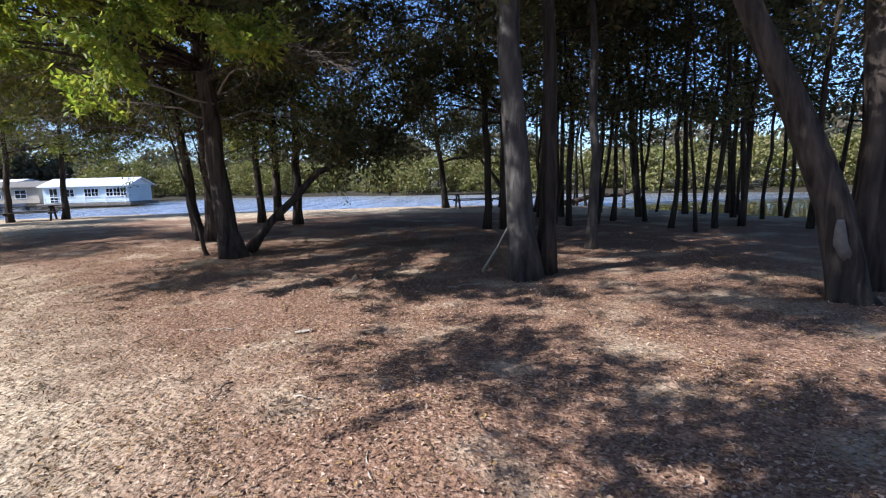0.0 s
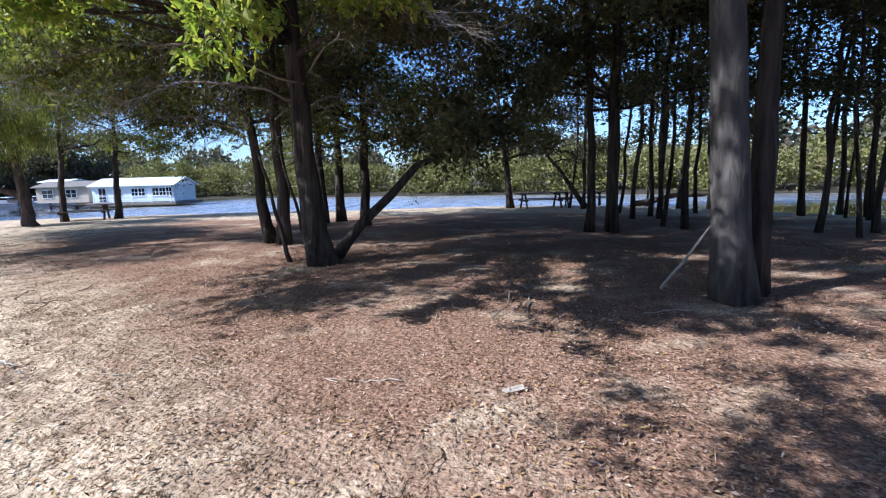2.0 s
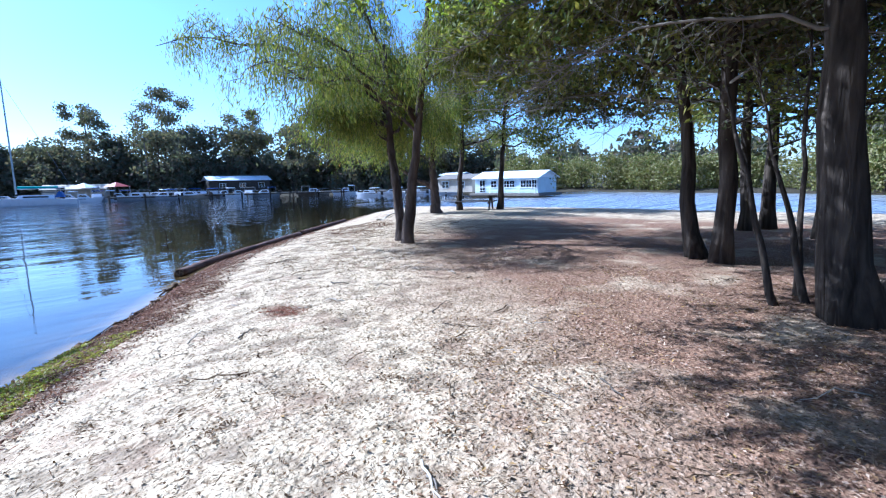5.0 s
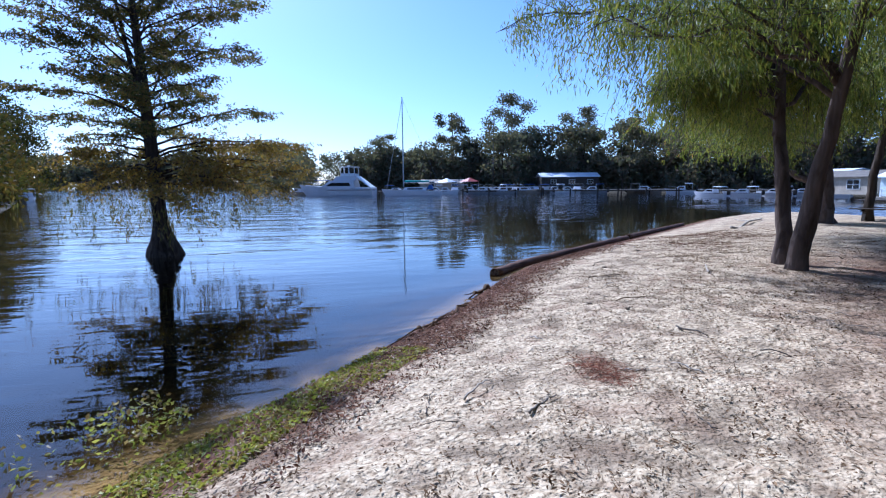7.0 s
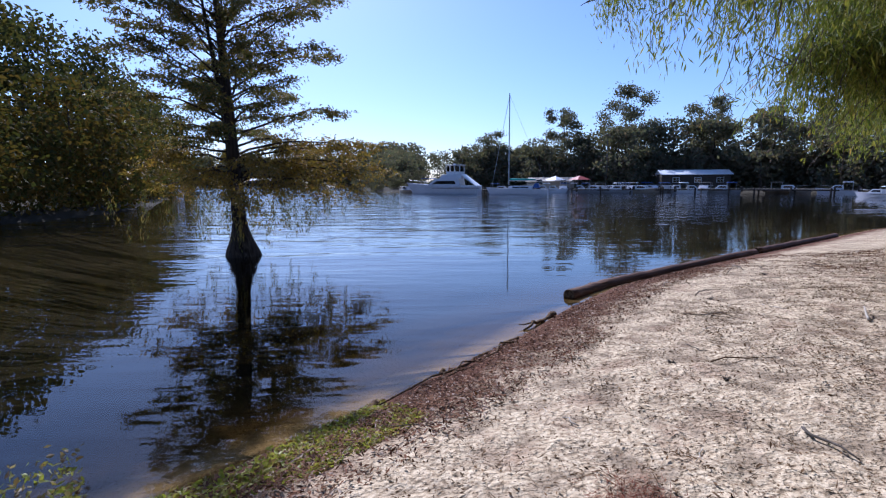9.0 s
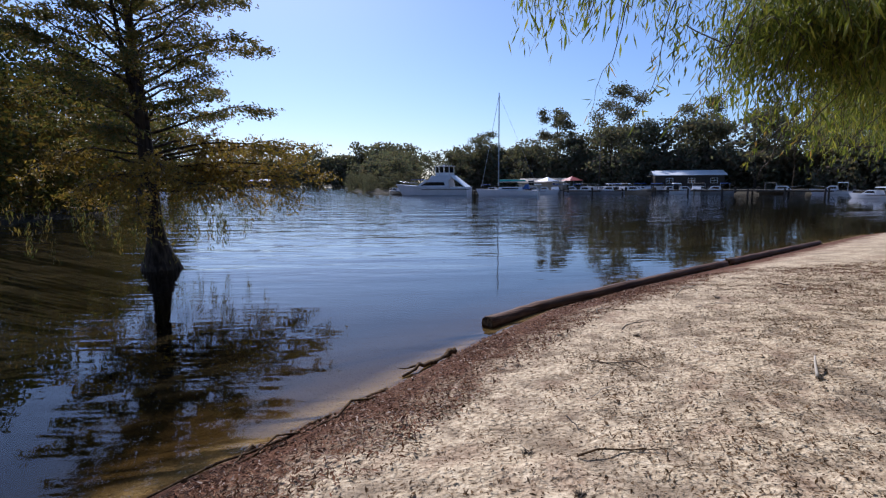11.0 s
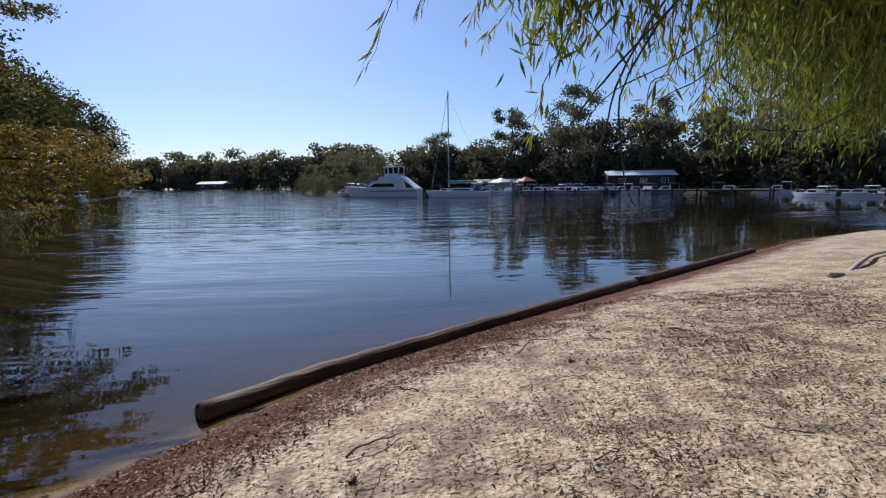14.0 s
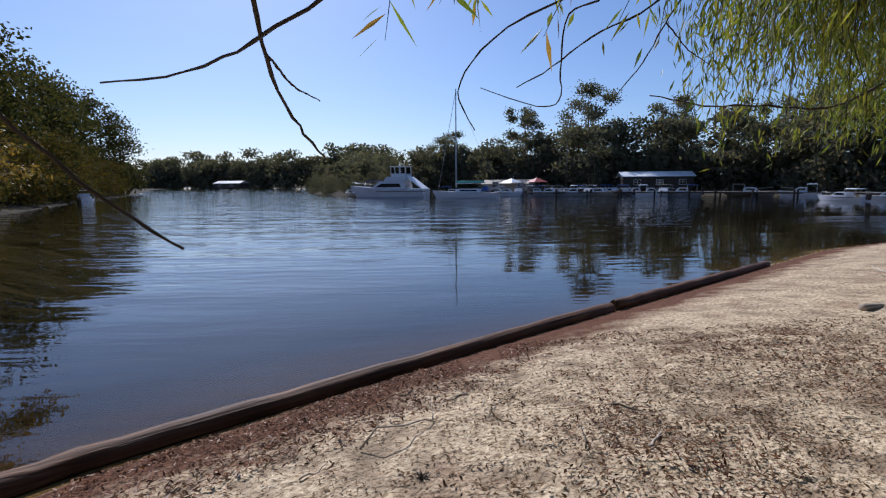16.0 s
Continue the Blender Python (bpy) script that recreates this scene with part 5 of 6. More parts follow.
plant_row([bank_tree(130 + k, 15 + 2 * k, 7.0, 900, 1.6, LEAF_FAR, "dark tree on the distant lake shore", "trees of the distant shore", 0.02) for k in range(3)],
          row([(-480, -360), (-440, -230), (-422, -190), (-362, -94), (-346, -34), (-330, -26), (-240, -24), (-165, -22)], 6, r2, 16), 12, (0.9, 1.25), lambda x, y: float(np.interp(x, (-330, -240, -165), (1.2, 0.75, 0.45))))
bush_kinds = [bank_tree(140 + k, 4.0 + 0.6 * k, 2.8, 1800, 0.38, LEAF_BUSH, "sunlit yellow-green bush on the far lake bank", "bushes of the far bank", 0.02) for k in range(3)]
plant_row(bush_kinds, row([(-60, 86), (-41, 83), (-9, 72), (12, 61), (32, 50), (55, 33), (90, 10)], 2.6, r2, 5), 3)
north_kinds = [bank_tree(160 + k, 6.0 + 0.8 * k, 3.4, 700, 0.95, LEAF_FAR, "tall tree behind the bushes of the far bank", "trees of the north bank") for k in range(3)]
plant_row(north_kinds, row([(-60, 93), (-41, 90), (-9, 79), (12, 68), (32, 57), (55, 40), (90, 17)], 4.5, r2, 10), 4)
tall_kinds = [bank_tree(180 + k, 20.0, (4.2, 6.2, 5.2)[k], (3200, 6400, 4400)[k], 0.5, LEAF_FAR, "tall airy tree rising above the marina woods", "tall trees of the marina", (0.5, 0.42, 0.45)[k], (20, 30, 24)[k], 0.15) for k in range(3)]
plant_row(tall_kinds, [(-131, 36), (-128, 51), (-124, 69), (-133, 19), (-120, 84), (-114, 92)], 6, (0.97, 1.05), lambda x, y: float(np.interp(y, (19, 36, 51, 69, 84), (0.68, 1.0, 1.12, 1.05, 1.0))))

def woods(seed, pts, depth, top, n, size, label, leaf=LEAF_FAR, away=-1):
    """The joined depth of a far wood behind its front trees."""
    rng = np.random.RandomState(seed)
    p = along(np.array([(*q, 0.0) for q in pts]), rng.uniform(0, 1, n))
    d = np.array([pts[-1][0] - pts[0][0], pts[-1][1] - pts[0][1]])
    nrm = np.array([d[1], -d[0]]) / np.linalg.norm(d)
    if nrm[0] * away < 0:
        nrm = -nrm
    u = rng.uniform(0, depth, n)
    s = p[:, 0] * 0.35 + p[:, 1] * 0.45
    lump = top * (0.8 + 0.12 * np.sin(s) + 0.09 * np.sin(2.3 * s + 1.0) + 0.06 * np.sin(5.1 * s))
    c = np.stack([p[:, 0] + nrm[0] * u, p[:, 1] + nrm[1] * u, lump * rng.uniform(0, 1, n) ** 0.8], 1)
    b = Bits()
    b.leaves(c, None, size, size * 0.7, rng)
    tagged(new("woods", b.mesh("woods", leaf, False)), label, "woods", kind="stuff")


woods(301, [(-128, 9), (-125, 16), (-121, 26), (-115, 44), (-109, 60), (-100, 74), (-84, 86), (-60, 96)], 9.0, 9.6, 36000, 0.9, "dense dim woods behind the marina")
woods(302, [(-162, -18), (-190, -21), (-240, -22), (-330, -24)], 8.0, 7.5, 8000, 1.1, "low dense woods along the far lake shore")
woods(303, [(-346, -34), (-362, -94), (-422, -190), (-440, -230), (-480, -360)], 14.0, 22.0, 8000, 2.2, "dense dark woods on the distant lake shore")
woods(304, [(-34, -50), (-60, -54), (-96, -62), (-127, -75), (-146, -79)], 8.0, 17.0, 9000, 1.2, "dense dark woods of the cove bank", LEAF_BANK, 1)
# woods that close the view behind the start
plant_row([bank_tree(190 + k, 11, 4.0, 1000, 0.6, LEAF_FAR, "dark tree of the wood behind the shore path", "woods behind the path") for k in range(2)],
          row([(24, 4), (12, -12), (2, -18), (-6, -17)], 4.0, r2, 8), 8)


# ---- boats and buildings across the lake ----
def hull_mesh(length, beam, depth, draft, bow=0.75, sheer=0.25, flare=0.8, stations=12):
    """A boat's hull along x, stern at -length/2, closed by its deck."""
    v, q, t = [], [], []
    for i in range(stations):
        f = i / (stations - 1)
        x = -length / 2 + length * f
        w = beam / 2 * (1 if f < 0.45 else max(0.03, 1 - ((f - 0.45) / 0.55) ** 1.9)) * (0.9 + 0.1 * min(1, f * 4))
        top = depth + sheer * depth * f ** 2 * 1.6
        rake = bow * depth * max(0, f - 0.6) / 0.4
        prof = ((0, -draft * (1 - 0.5 * f)), (w * flare * 0.8, -draft * 0.5), (w * flare, 0.05), (w, top))
        for yy, zz in prof:
            v.append((x + rake * (zz + draft) / (depth + draft), yy, zz))
        for yy, zz in prof[:0:-1]:
            v.append((x + rake * (zz + draft) / (depth + draft), -yy, zz))
    k = 7
    for i in range(stations - 1):
        for j in range(k):
            q.append((i * k + j, i * k + (j + 1) % k, (i + 1) * k + (j + 1) % k, (i + 1) * k + j))
    for i in (0, stations - 1):
        for j in range(1, k - 1):
            t.append((i * k, i * k + j, i * k + j + 1) if i else (i * k, i * k + j + 1, i * k + j))
    return v, q, t


def sheer_box(x0, x1, w0, z0, z1, front=0.0, back=0.0, inset=0.08):
    """A cabin block with raked ends and tumblehome."""
    bm = bmesh.new()
    b = [bm.verts.new((x, y, z0)) for x, y in ((x0, -w0), (x1, -w0), (x1, w0), (x0, w0))]
    c = [bm.verts.new((x, y, z1)) for x, y in ((x0 + back, -w0 + inset), (x1 - front, -w0 + inset), (x1 - front, w0 - inset), (x0 + back, w0 - inset))]
    for i in range(4):
        bm.faces.new((b[i], b[(i + 1) % 4], c[(i + 1) % 4], c[i]))
    bm.faces.new(c)
    bm.faces.new(b[::-1])
    bmesh.ops.bevel(bm, geom=list(bm.edges), offset=0.05, segments=2, affect="EDGES")
    return bm


def motor_yacht(at, turn):
    root = thing("motor_yacht", at, turn, "large white motor yacht with flybridge moored stern-on", "boat")
    v, q, t = hull_mesh(12.6, 4.0, 1.25, 0.6, 0.9, 0.4)
    child("hull", mesh_from("hull", v, q, t, GELCOAT, False), root)
    part("rub_rail", boxes((-6.9, -2.12, 1.0, 2.0, -2.06, 1.08), (-6.9, 2.06, 1.0, 2.0, 2.12, 1.08)), DARK_WOOD, root)
    part("deckhouse", sheer_box(-3.2, 3.4, 1.75, 1.35, 2.75, 1.9, 0.3), GELCOAT, root)
    for s in (-1, 1):
        part("side_window", sheer_box(-2.4, 2.2, 0.04, 1.75, 2.35, 1.0, 0.3, 0.0), DARK_GLASS, root).location = (0, s * 1.74, 0)
    part("flybridge", sheer_box(-3.4, 0.9, 1.5, 2.75, 3.5, 0.6, 0.1), GELCOAT, root)
    part("hardtop", boxes((-3.3, -1.45, 5.1, -0.3, 1.45, 5.2), bevel=0.03), GELCOAT, root)
    for x in (-3.1, -2.1, -1.2, -0.5):
        for y in (-1.3, 1.3):
            part("hardtop_post", rod(bmesh.new(), (x, y, 3.4), (x + 0.1, y, 5.1), 0.06), GELCOAT, root)
    for y in (-1.28, 1.28):
        part("clear_curtain", boxes((-2.9, y - 0.01, 4.0, -2.2, y + 0.01, 5.0), (-1.9, y - 0.01, 4.0, -1.3, y + 0.01, 5.0), (-1.0, y - 0.01, 4.0, -0.6, y + 0.01, 5.0)), DARK_GLASS, root)
        part("white_curtain", boxes((-2.1, y - 0.02, 3.5, -1.95, y + 0.02, 5.0), (-3.05, y - 0.02, 3.5, -0.5, y + 0.02, 4.0)), WHITE_PAINT, root)
    part("helm_seat", boxes((-1.6, -0.9, 3.4, -0.9, 0.9, 4.3), bevel=0.08), WHITE_PAINT, root)
    part("foredeck_cover", boxes((2.4, -1.0, 2.75, 4.6, 1.0, 2.85), bevel=0.03), BLUE, root, "grey-blue canvas awning")
    for x in (2.5, 4.5):
        for y in (-0.9, 0.9):
            part("awning_post", rod(bmesh.new(), (x, y, 1.6), (x, y, 2.75), 0.03), METAL, root)
    part("aft_slope", sheer_box(-6.4, -3.2, 1.5, 1.3, 1.5, 0.0, 0.0), WHITE_PAINT, root)
    bm = bmesh.new()
    vs = [bm.verts.new(p) for p in ((-3.4, -1.5, 3.5), (-3.4, 1.5, 3.5), (-6.2, 1.7, 1.4), (-6.2, -1.7, 1.4), (-3.4, -1.5, 3.3), (-3.4, 1.5, 3.3), (-6.2, 1.7, 1.25), (-6.2, -1.7, 1.25))]
    for f in ((0, 1, 2, 3), (7, 6, 5, 4), (0, 3, 7, 4), (1, 5, 6, 2), (3, 2, 6, 7), (0, 4, 5, 1)):
        bm.faces.new([vs[i] for i in f])
    part("cockpit_cover", bm, WHITE_PAINT, root, "sloping white canvas cover")
    part("bow_rail", rod(rod(bmesh.new(), (3.0, -1.7, 2.1), (7.3, -0.2, 2.55), 0.025), (3.0, 1.7, 2.1), (7.3, 0.2, 2.55), 0.025), METAL, root)
    part("radar", rod(bmesh.new(), (-1.6, 0, 5.1), (-1.6, 0, 5.45), 0.3, 0.22, 12), GELCOAT, root)
    for y in (-0.9, 0.9):
        part("aerial", rod(bmesh.new(), (-2.6, y, 5.1), (-3.0, y, 6.4), 0.02, 0.008, 5), METAL, root)
    return root


def sailing_yacht(at, turn, mast=16.6, length=9.6):
    root = thing("sailing_yacht", at, turn, "pale sailing yacht with a bare tall mast at its berth", "sailboat")
    v, q, t = hull_mesh(length, 3.0, 0.85, 0.5, 0.9, 0.25)
    child("hull", mesh_from("hull", v, q, t, GELCOAT, False), root)
    part("coachroof", sheer_box(-length * 0.25, length * 0.2, 0.9, 0.9, 1.45, 0.5, 0.2), GELCOAT, root)
    for s in (-1, 1):
        part("cabin_window", boxes((-1.7, s * 0.86 - 0.03, 1.1, 1.0, s * 0.86 + 0.03, 1.3)), DARK_GLASS, root)
    part("mast", rod(bmesh.new(), (1.8, 0, 1.6), (1.8, 0, mast), 0.11, 0.08, 10), METAL, root)
    part("spreader", rod(bmesh.new(), (1.8, -0.9, mast * 0.6), (1.8, 0.9, mast * 0.6), 0.035), METAL, root)
    part("boom", rod(bmesh.new(), (1.7, 0, 2.3), (-2.9, 0, 2.35), 0.09, 0.08, 8), METAL, root)
    part("sail_cover", rod(bmesh.new(), (1.6, 0, 2.5), (-2.7, 0, 2.5), 0.17, 0.12, 8), TEAL, root, "teal canvas sail cover")
    part("forestay", rod(bmesh.new(), (1.8, 0, mast - 0.3), (length * 0.49, 0, 1.5), 0.035, 0.035, 6), METAL, root)
    part("backstay", rod(bmesh.new(), (1.8, 0, mast - 0.3), (-length * 0.49, 0, 1.3), 0.015, 0.015, 5), METAL, root)
    part("sprayhood", sheer_box(-3.4, -2.3, 0.8, 1.1, 1.9, 0.5, 0.3), BLUE, root)
    return root


HULL_GREY = mat_plain("grey_hull", (0.22, 0.22, 0.23), 0.4)
HULL_TAN = mat_plain("dull_tan_hull", (0.24, 0.19, 0.14), 0.5)


def small_boat(kind):
    rng = np.random.RandomState(300 + kind)
    L = 4.6 + 0.6 * kind
    root = thing("moored_boat", (0, 0, 0), 0, ("white motor cruiser tied up at the marina dock", "small grey cabin boat under blue cover at the dock", "open tan runabout tied to the dock")[kind], "boat", "boats at the marina")
    v, q, t = hull_mesh(L, 2.0, 0.55, 0.3, 0.8, 0.35)
    child("hull", mesh_from("hull", v, q, t, (GELCOAT, HULL_GREY, HULL_TAN)[kind], False), root)
    part("cabin", sheer_box(-L * 0.15, L * 0.25, 0.75, 0.6, 1.3, 0.7, 0.1), GELCOAT, root)
    part("windscreen", sheer_box(-L * 0.1, L * 0.15, 0.77, 0.85, 1.18, 0.3, 0.1, 0.02), DARK_GLASS, root)
    part("canopy", sheer_box(-L * 0.4, -L * 0.1, 0.9, 1.7, 1.82, 0.1, 0.1), (WHITE_PAINT, BLUE, GREY_WOOD)[kind], root)
    for x in (-L * 0.38, -L * 0.12):
        for y in (-0.9, 0.9):
            part("canopy_post", rod(bmesh.new(), (x, y, 0.6), (x, y, 1.7), 0.02), METAL, root)
    for s in (-1, 1):
        part("rub_rail", boxes((-L * 0.48, s * 1.0 - 0.03, 0.5, L * 0.1, s * 1.0 + 0.03, 0.58)), DARK_WOOD, root)
        part("side_window", boxes((-L * 0.08, s * 0.74 - 0.03, 0.86, L * 0.08, s * 0.74 + 0.03, 1.1)), DARK_GLASS, root)
    part("bow_rail", rod(rod(bmesh.new(), (L * 0.2, -0.7, 1.15), (L * 0.52, -0.1, 1.3), 0.015), (L * 0.2, 0.7, 1.15), (L * 0.52, 0.1, 1.3), 0.015), METAL, root)
    part("outboard_motor", boxes((-L / 2 - 0.4, -0.2, 0.2, -L / 2, 0.2, 1.15), bevel=0.06), DARK_WOOD, root)
    return root


motor_yacht((-97.3, 6.8, WATER_Z), 250)
sailing_yacht((-89.6, 19.0, WATER_Z), 250)
boat_kinds = [small_boat(k) for k in range(3)]
rb = np.random.RandomState(9)
berths = [(-98.5, 38.5, 200), (-101.5, 29.5, -20), (-99.5, 36.0, 160), (-97.5, 41.0, -25), (-95.5, 46.5, 150), (-93.0, 52.0, -30), (-66.0, 58.6, 200), (-64.3, 62.4, 222), (-62.0, 65.6, 205),
          (-60.6, 68.6, 225), (-58.6, 71.0, 210), (-103.5, 25.5, 70), (-103.0, 33.0, 60), (-101.0, 38.5, 240), (-99.0, 43.5, 75), (-97.0, 49.0, 250), (-96.5, 33.5, 65), (-86.5, 62.0, 50), (-82.5, 67.0, 230),
          (-101.8, 17.5, 65), (-100.6, 21.5, 250), (-99.2, 26.8, 70), (-95.2, 37.5, 245), (-94.2, 41.2, 70), (-91.6, 49.0, 60), (-90.0, 53.5, 235), (-105.5, 36.5, 10), (-104.0, 42.0, 190), (-101.5, 46.5, 20)]
for k, (x, y, a) in enumerate(berths):
    m = pose(x, y, WATER_Z, 0, 0, a + rb.uniform(-12, 12))
    if k < 3:
        boat_kinds[k].matrix_basis = m
    else:
        big = 6 <= k <= 10
        bc = copy_thing(boat_kinds[0 if big else k % 3], m)
        if big:
            bc.scale = (0.95, 1.0, 0.75)


def dock(a, b, width=2.0, label="grey wooden dock on piles along the marina"):
    a, b = Vector((*a, 0)), Vector((*b, 0))
    L = (b - a).length
    root = thing("dock", (a.x, a.y, WATER_Z), math.degrees(math.atan2(b.y - a.y, b.x - a.x)), label, "dock", "marina docks")
    n = int(L / 0.9)
    me = None
    for i in range(n):
        if me is None:
            o = part("plank", boxes((0, -width / 2, 0.62, 0.86, width / 2, 0.70)), GREY_WOOD, root)
            me = o.data
        else:
            o = child("plank", me, root)
        o.location = (i * 0.9, 0, 0)
    part("beam", boxes((0, -width / 2 + 0.1, 0.42, L, -width / 2 + 0.25, 0.62), (0, width / 2 - 0.25, 0.42, L, width / 2 - 0.1, 0.62)), DARK_WOOD, root)
    me = None
    for i in range(int(L / 5.0) + 1):
        for s in (-1, 1):
            if me is None:
                o = part("mooring_post", rod(bmesh.new(), (0, 0, -2.0), (0, 0, 0.95), 0.15, 0.14, 8), DARK_WOOD, root)
                me = o.data
            else:
                o = child("mooring_post", me, root)
            o.location = (i * 5.0, s * (width / 2 + 0.12), 0)


dock((-101, 9), (-96, 24))
dock((-97.5, 30), (-93.5, 45))
dock((-93.5, 45), (-88.0, 58))
dock((-88.0, 58), (-80.0, 65))
dock((-76, 69), (-57, 72))
dock((-330, -18), (-345, 10), 3.0, "long low far dock across the open lake")


def gable_house(name, at, turn, L, W, wall, rise, wall_mat, roof_mat, windows, label, category="building", float_deck=0.0, group=""):
    """A long low house: walls, gable roof with eaves, framed windows along one side and a door."""
    root = thing(name, at, turn, label, category, group)
    bm = boxes((0, -W / 2, float_deck, L, W / 2, float_deck + wall))
    part("wall", bm, wall_mat, root)
    ov = 0.35
    z = float_deck + wall
    bm = bmesh.new()
    for s in (-1, 1):
        vs = [bm.verts.new(p) for p in ((-ov, s * (W / 2 + ov), z - 0.12), (L + ov, s * (W / 2 + ov), z - 0.12), (L + ov, 0, z + rise), (-ov, 0, z + rise),
                                        (-ov, s * (W / 2 + ov), z - 0.02), (L + ov, s * (W / 2 + ov), z - 0.02), (L + ov, 0, z + rise + 0.1), (-ov, 0, z + rise + 0.1))]
        for f in ((0, 1, 2, 3), (4, 5, 6, 7), (0, 1, 5, 4), (1, 2, 6, 5), (3, 0, 4, 7)):
            bm.faces.new([vs[i] for i in f])
    for x in (0.0, L):
        bm.faces.new([bm.verts.new(p) for p in ((x, -W / 2, z), (x, W / 2, z), (x, 0, z + rise))])
    bmesh.ops.recalc_face_normals(bm, faces=list(bm.faces))
    part("roof", bm, roof_mat, root)
    for x, w, zz, hh in windows:
        for s in (-1, 1):
            y = s * W / 2
            fr = part("window", boxes((x - 0.06, y - 0.05, float_deck + zz - 0.06, x + w + 0.06, y + 0.05, float_deck + zz + hh + 0.06)), WHITE_PAINT, root)
            pane = part("pane", boxes((x, y - 0.06, float_deck + zz, x + w, y + 0.06, float_deck + zz + hh)), DARK_GLASS, fr)
            part("glazing_bar", boxes((x + w / 2 - 0.02, y - 0.07, float_deck + zz, x + w / 2 + 0.02, y + 0.07, float_deck + zz + hh), (x, y - 0.068, float_deck + zz + hh / 2 - 0.02, x + w, y + 0.068, float_deck + zz + hh / 2 + 0.02)), WHITE_PAINT, fr)
    return root


hb = gable_house("houseboat", (-42.2, 58.3, WATER_Z), -1.0, 9.4, 4.6, 1.9, 0.75, SHADED_SIDING, ROOF_METAL,
                 [(0.8, 0.8, 0.1, 1.5), (2.6, 0.8, 0.7, 0.8), (4.6, 0.7, 0.65, 0.85), (5.4, 0.7, 0.65, 0.85), (7.0, 0.7, 0.65, 0.85), (7.8, 0.7, 0.65, 0.85), (8.6, 0.6, 0.55, 1.0)],
                 "long white houseboat with a white metal roof and windows", "houseboat", 0.55)
part("float_deck", boxes((-0.5, -2.9, 0.15, 9.9, 2.9, 0.5), bevel=0.05), GREY_WOOD, hb)
for k in range(5):
    part("deck_post", boxes((0.4 + k * 2.2, -2.8, 0.5, 0.5 + k * 2.2, -2.7, 1.25)), WHITE_PAINT, hb)
part("deck_rail", boxes((0.4, -2.8, 1.2, 9.3, -2.72, 1.27), (0.4, -2.79, 0.85, 9.3, -2.73, 0.9)), WHITE_PAINT, hb)
gable_house("houseboat", (-50.6, 60.5, WATER_Z), 0.0, 6.2, 4.4, 1.9, 0.55, TAN, GREY_WOOD, [(0.8, 1.2, 0.6, 0.9), (3.6, 1.2, 0.6, 0.9)], "small tan houseboat moored behind the white one", "houseboat", 0.6)
gable_house("boat_shed", (-107.5, 50.5, 0.2), 78.0, 12.5, 5.0, 2.5, 0.8, DARK_WOOD, ROOF_METAL, [(2.0, 1.2, 0.9, 0.9), (6.0, 1.2, 0.9, 0.9), (10.0, 1.2, 0.9, 0.9)], "low marina building with a pale metal roof", "building", 0.0)
gable_house("boat_shed", (-113.0, 25.0, 0.0), 66.0, 9.0, 5.0, 1.5, 0.7, TAN, TAN, [(2.0, 1.2, 0.9, 0.9), (7.0, 1.2, 0.9, 0.9)], "low tan shed behind the moored yachts", "building", 0.0)
gable_house("boat_shed", (-362.0, -132.0, 0.0), 70.0, 22.0, 9.0, 3.2, 1.6, DARK_WOOD, GREY_ROOF, [(4.0, 2.0, 1.0, 1.2), (14.0, 2.0, 1.0, 1.2)], "distant pale-roofed shed across the lake", "building", 0.0)
pb = copy_thing(boat_kinds[0], pose(-86.0, -36.6, WATER_Z, 0, 0, 25))


def utility_pole(at, h):
    root = thing("utility_pole", at, 0, "tall bare wooden pole standing behind the marina", "pole")
    part("pole_shaft", rod(bmesh.new(), (0, 0, -0.5), (0, 0, h), 0.16, 0.11, 10), GREY_WOOD, root)
    part("crossarm", boxes((-0.06, -0.9, h - 0.7, 0.06, 0.9, h - 0.55)), GREY_WOOD, root)


utility_pole(g3(-113.0, 41.5), 12.0)
gable_house("boathouse", (-62.2, 75.0, 0.1), -6.0, 4.4, 3.4, 2.6, 0.25, WHITE_PAINT, ROOF_METAL, [(0.7, 0.8, 1.2, 0.8), (2.6, 0.8, 1.2, 0.8)], "small white boathouse behind the moored cruisers", "boathouse", 0.0)


def canopy_tent(at, turn, mat, label):
    root = thing("canopy_tent", at, turn, label, "tent")
    for x in (-1.4, 1.4):
        for y in (-1.4, 1.4):
            part("leg", rod(bmesh.new(), (x, y, 0), (x, y, 2.1), 0.03), METAL, root)
    bm = bmesh.new()
    bmesh.ops.create_cone(bm, cap_ends=True, segments=4, radius1=2.15, radius2=0.08, depth=0.8, matrix=Matrix.Translation((0, 0, 2.5)) @ Matrix.Rotation(radians(45), 4, "Z"))
    part("canvas_roof", bm, mat, root)


canopy_tent(g3(-105.0, 33.5), 20, RED, "faded red canopy tent among the boats")
canopy_tent(g3(-106.5, 29.0), 35, WHITE_PAINT, "white canopy tent among the boats")
low_boat = copy_thing(boat_kinds[2], pose(-106.5, -1.0, WATER_Z, 0, 0, 215))


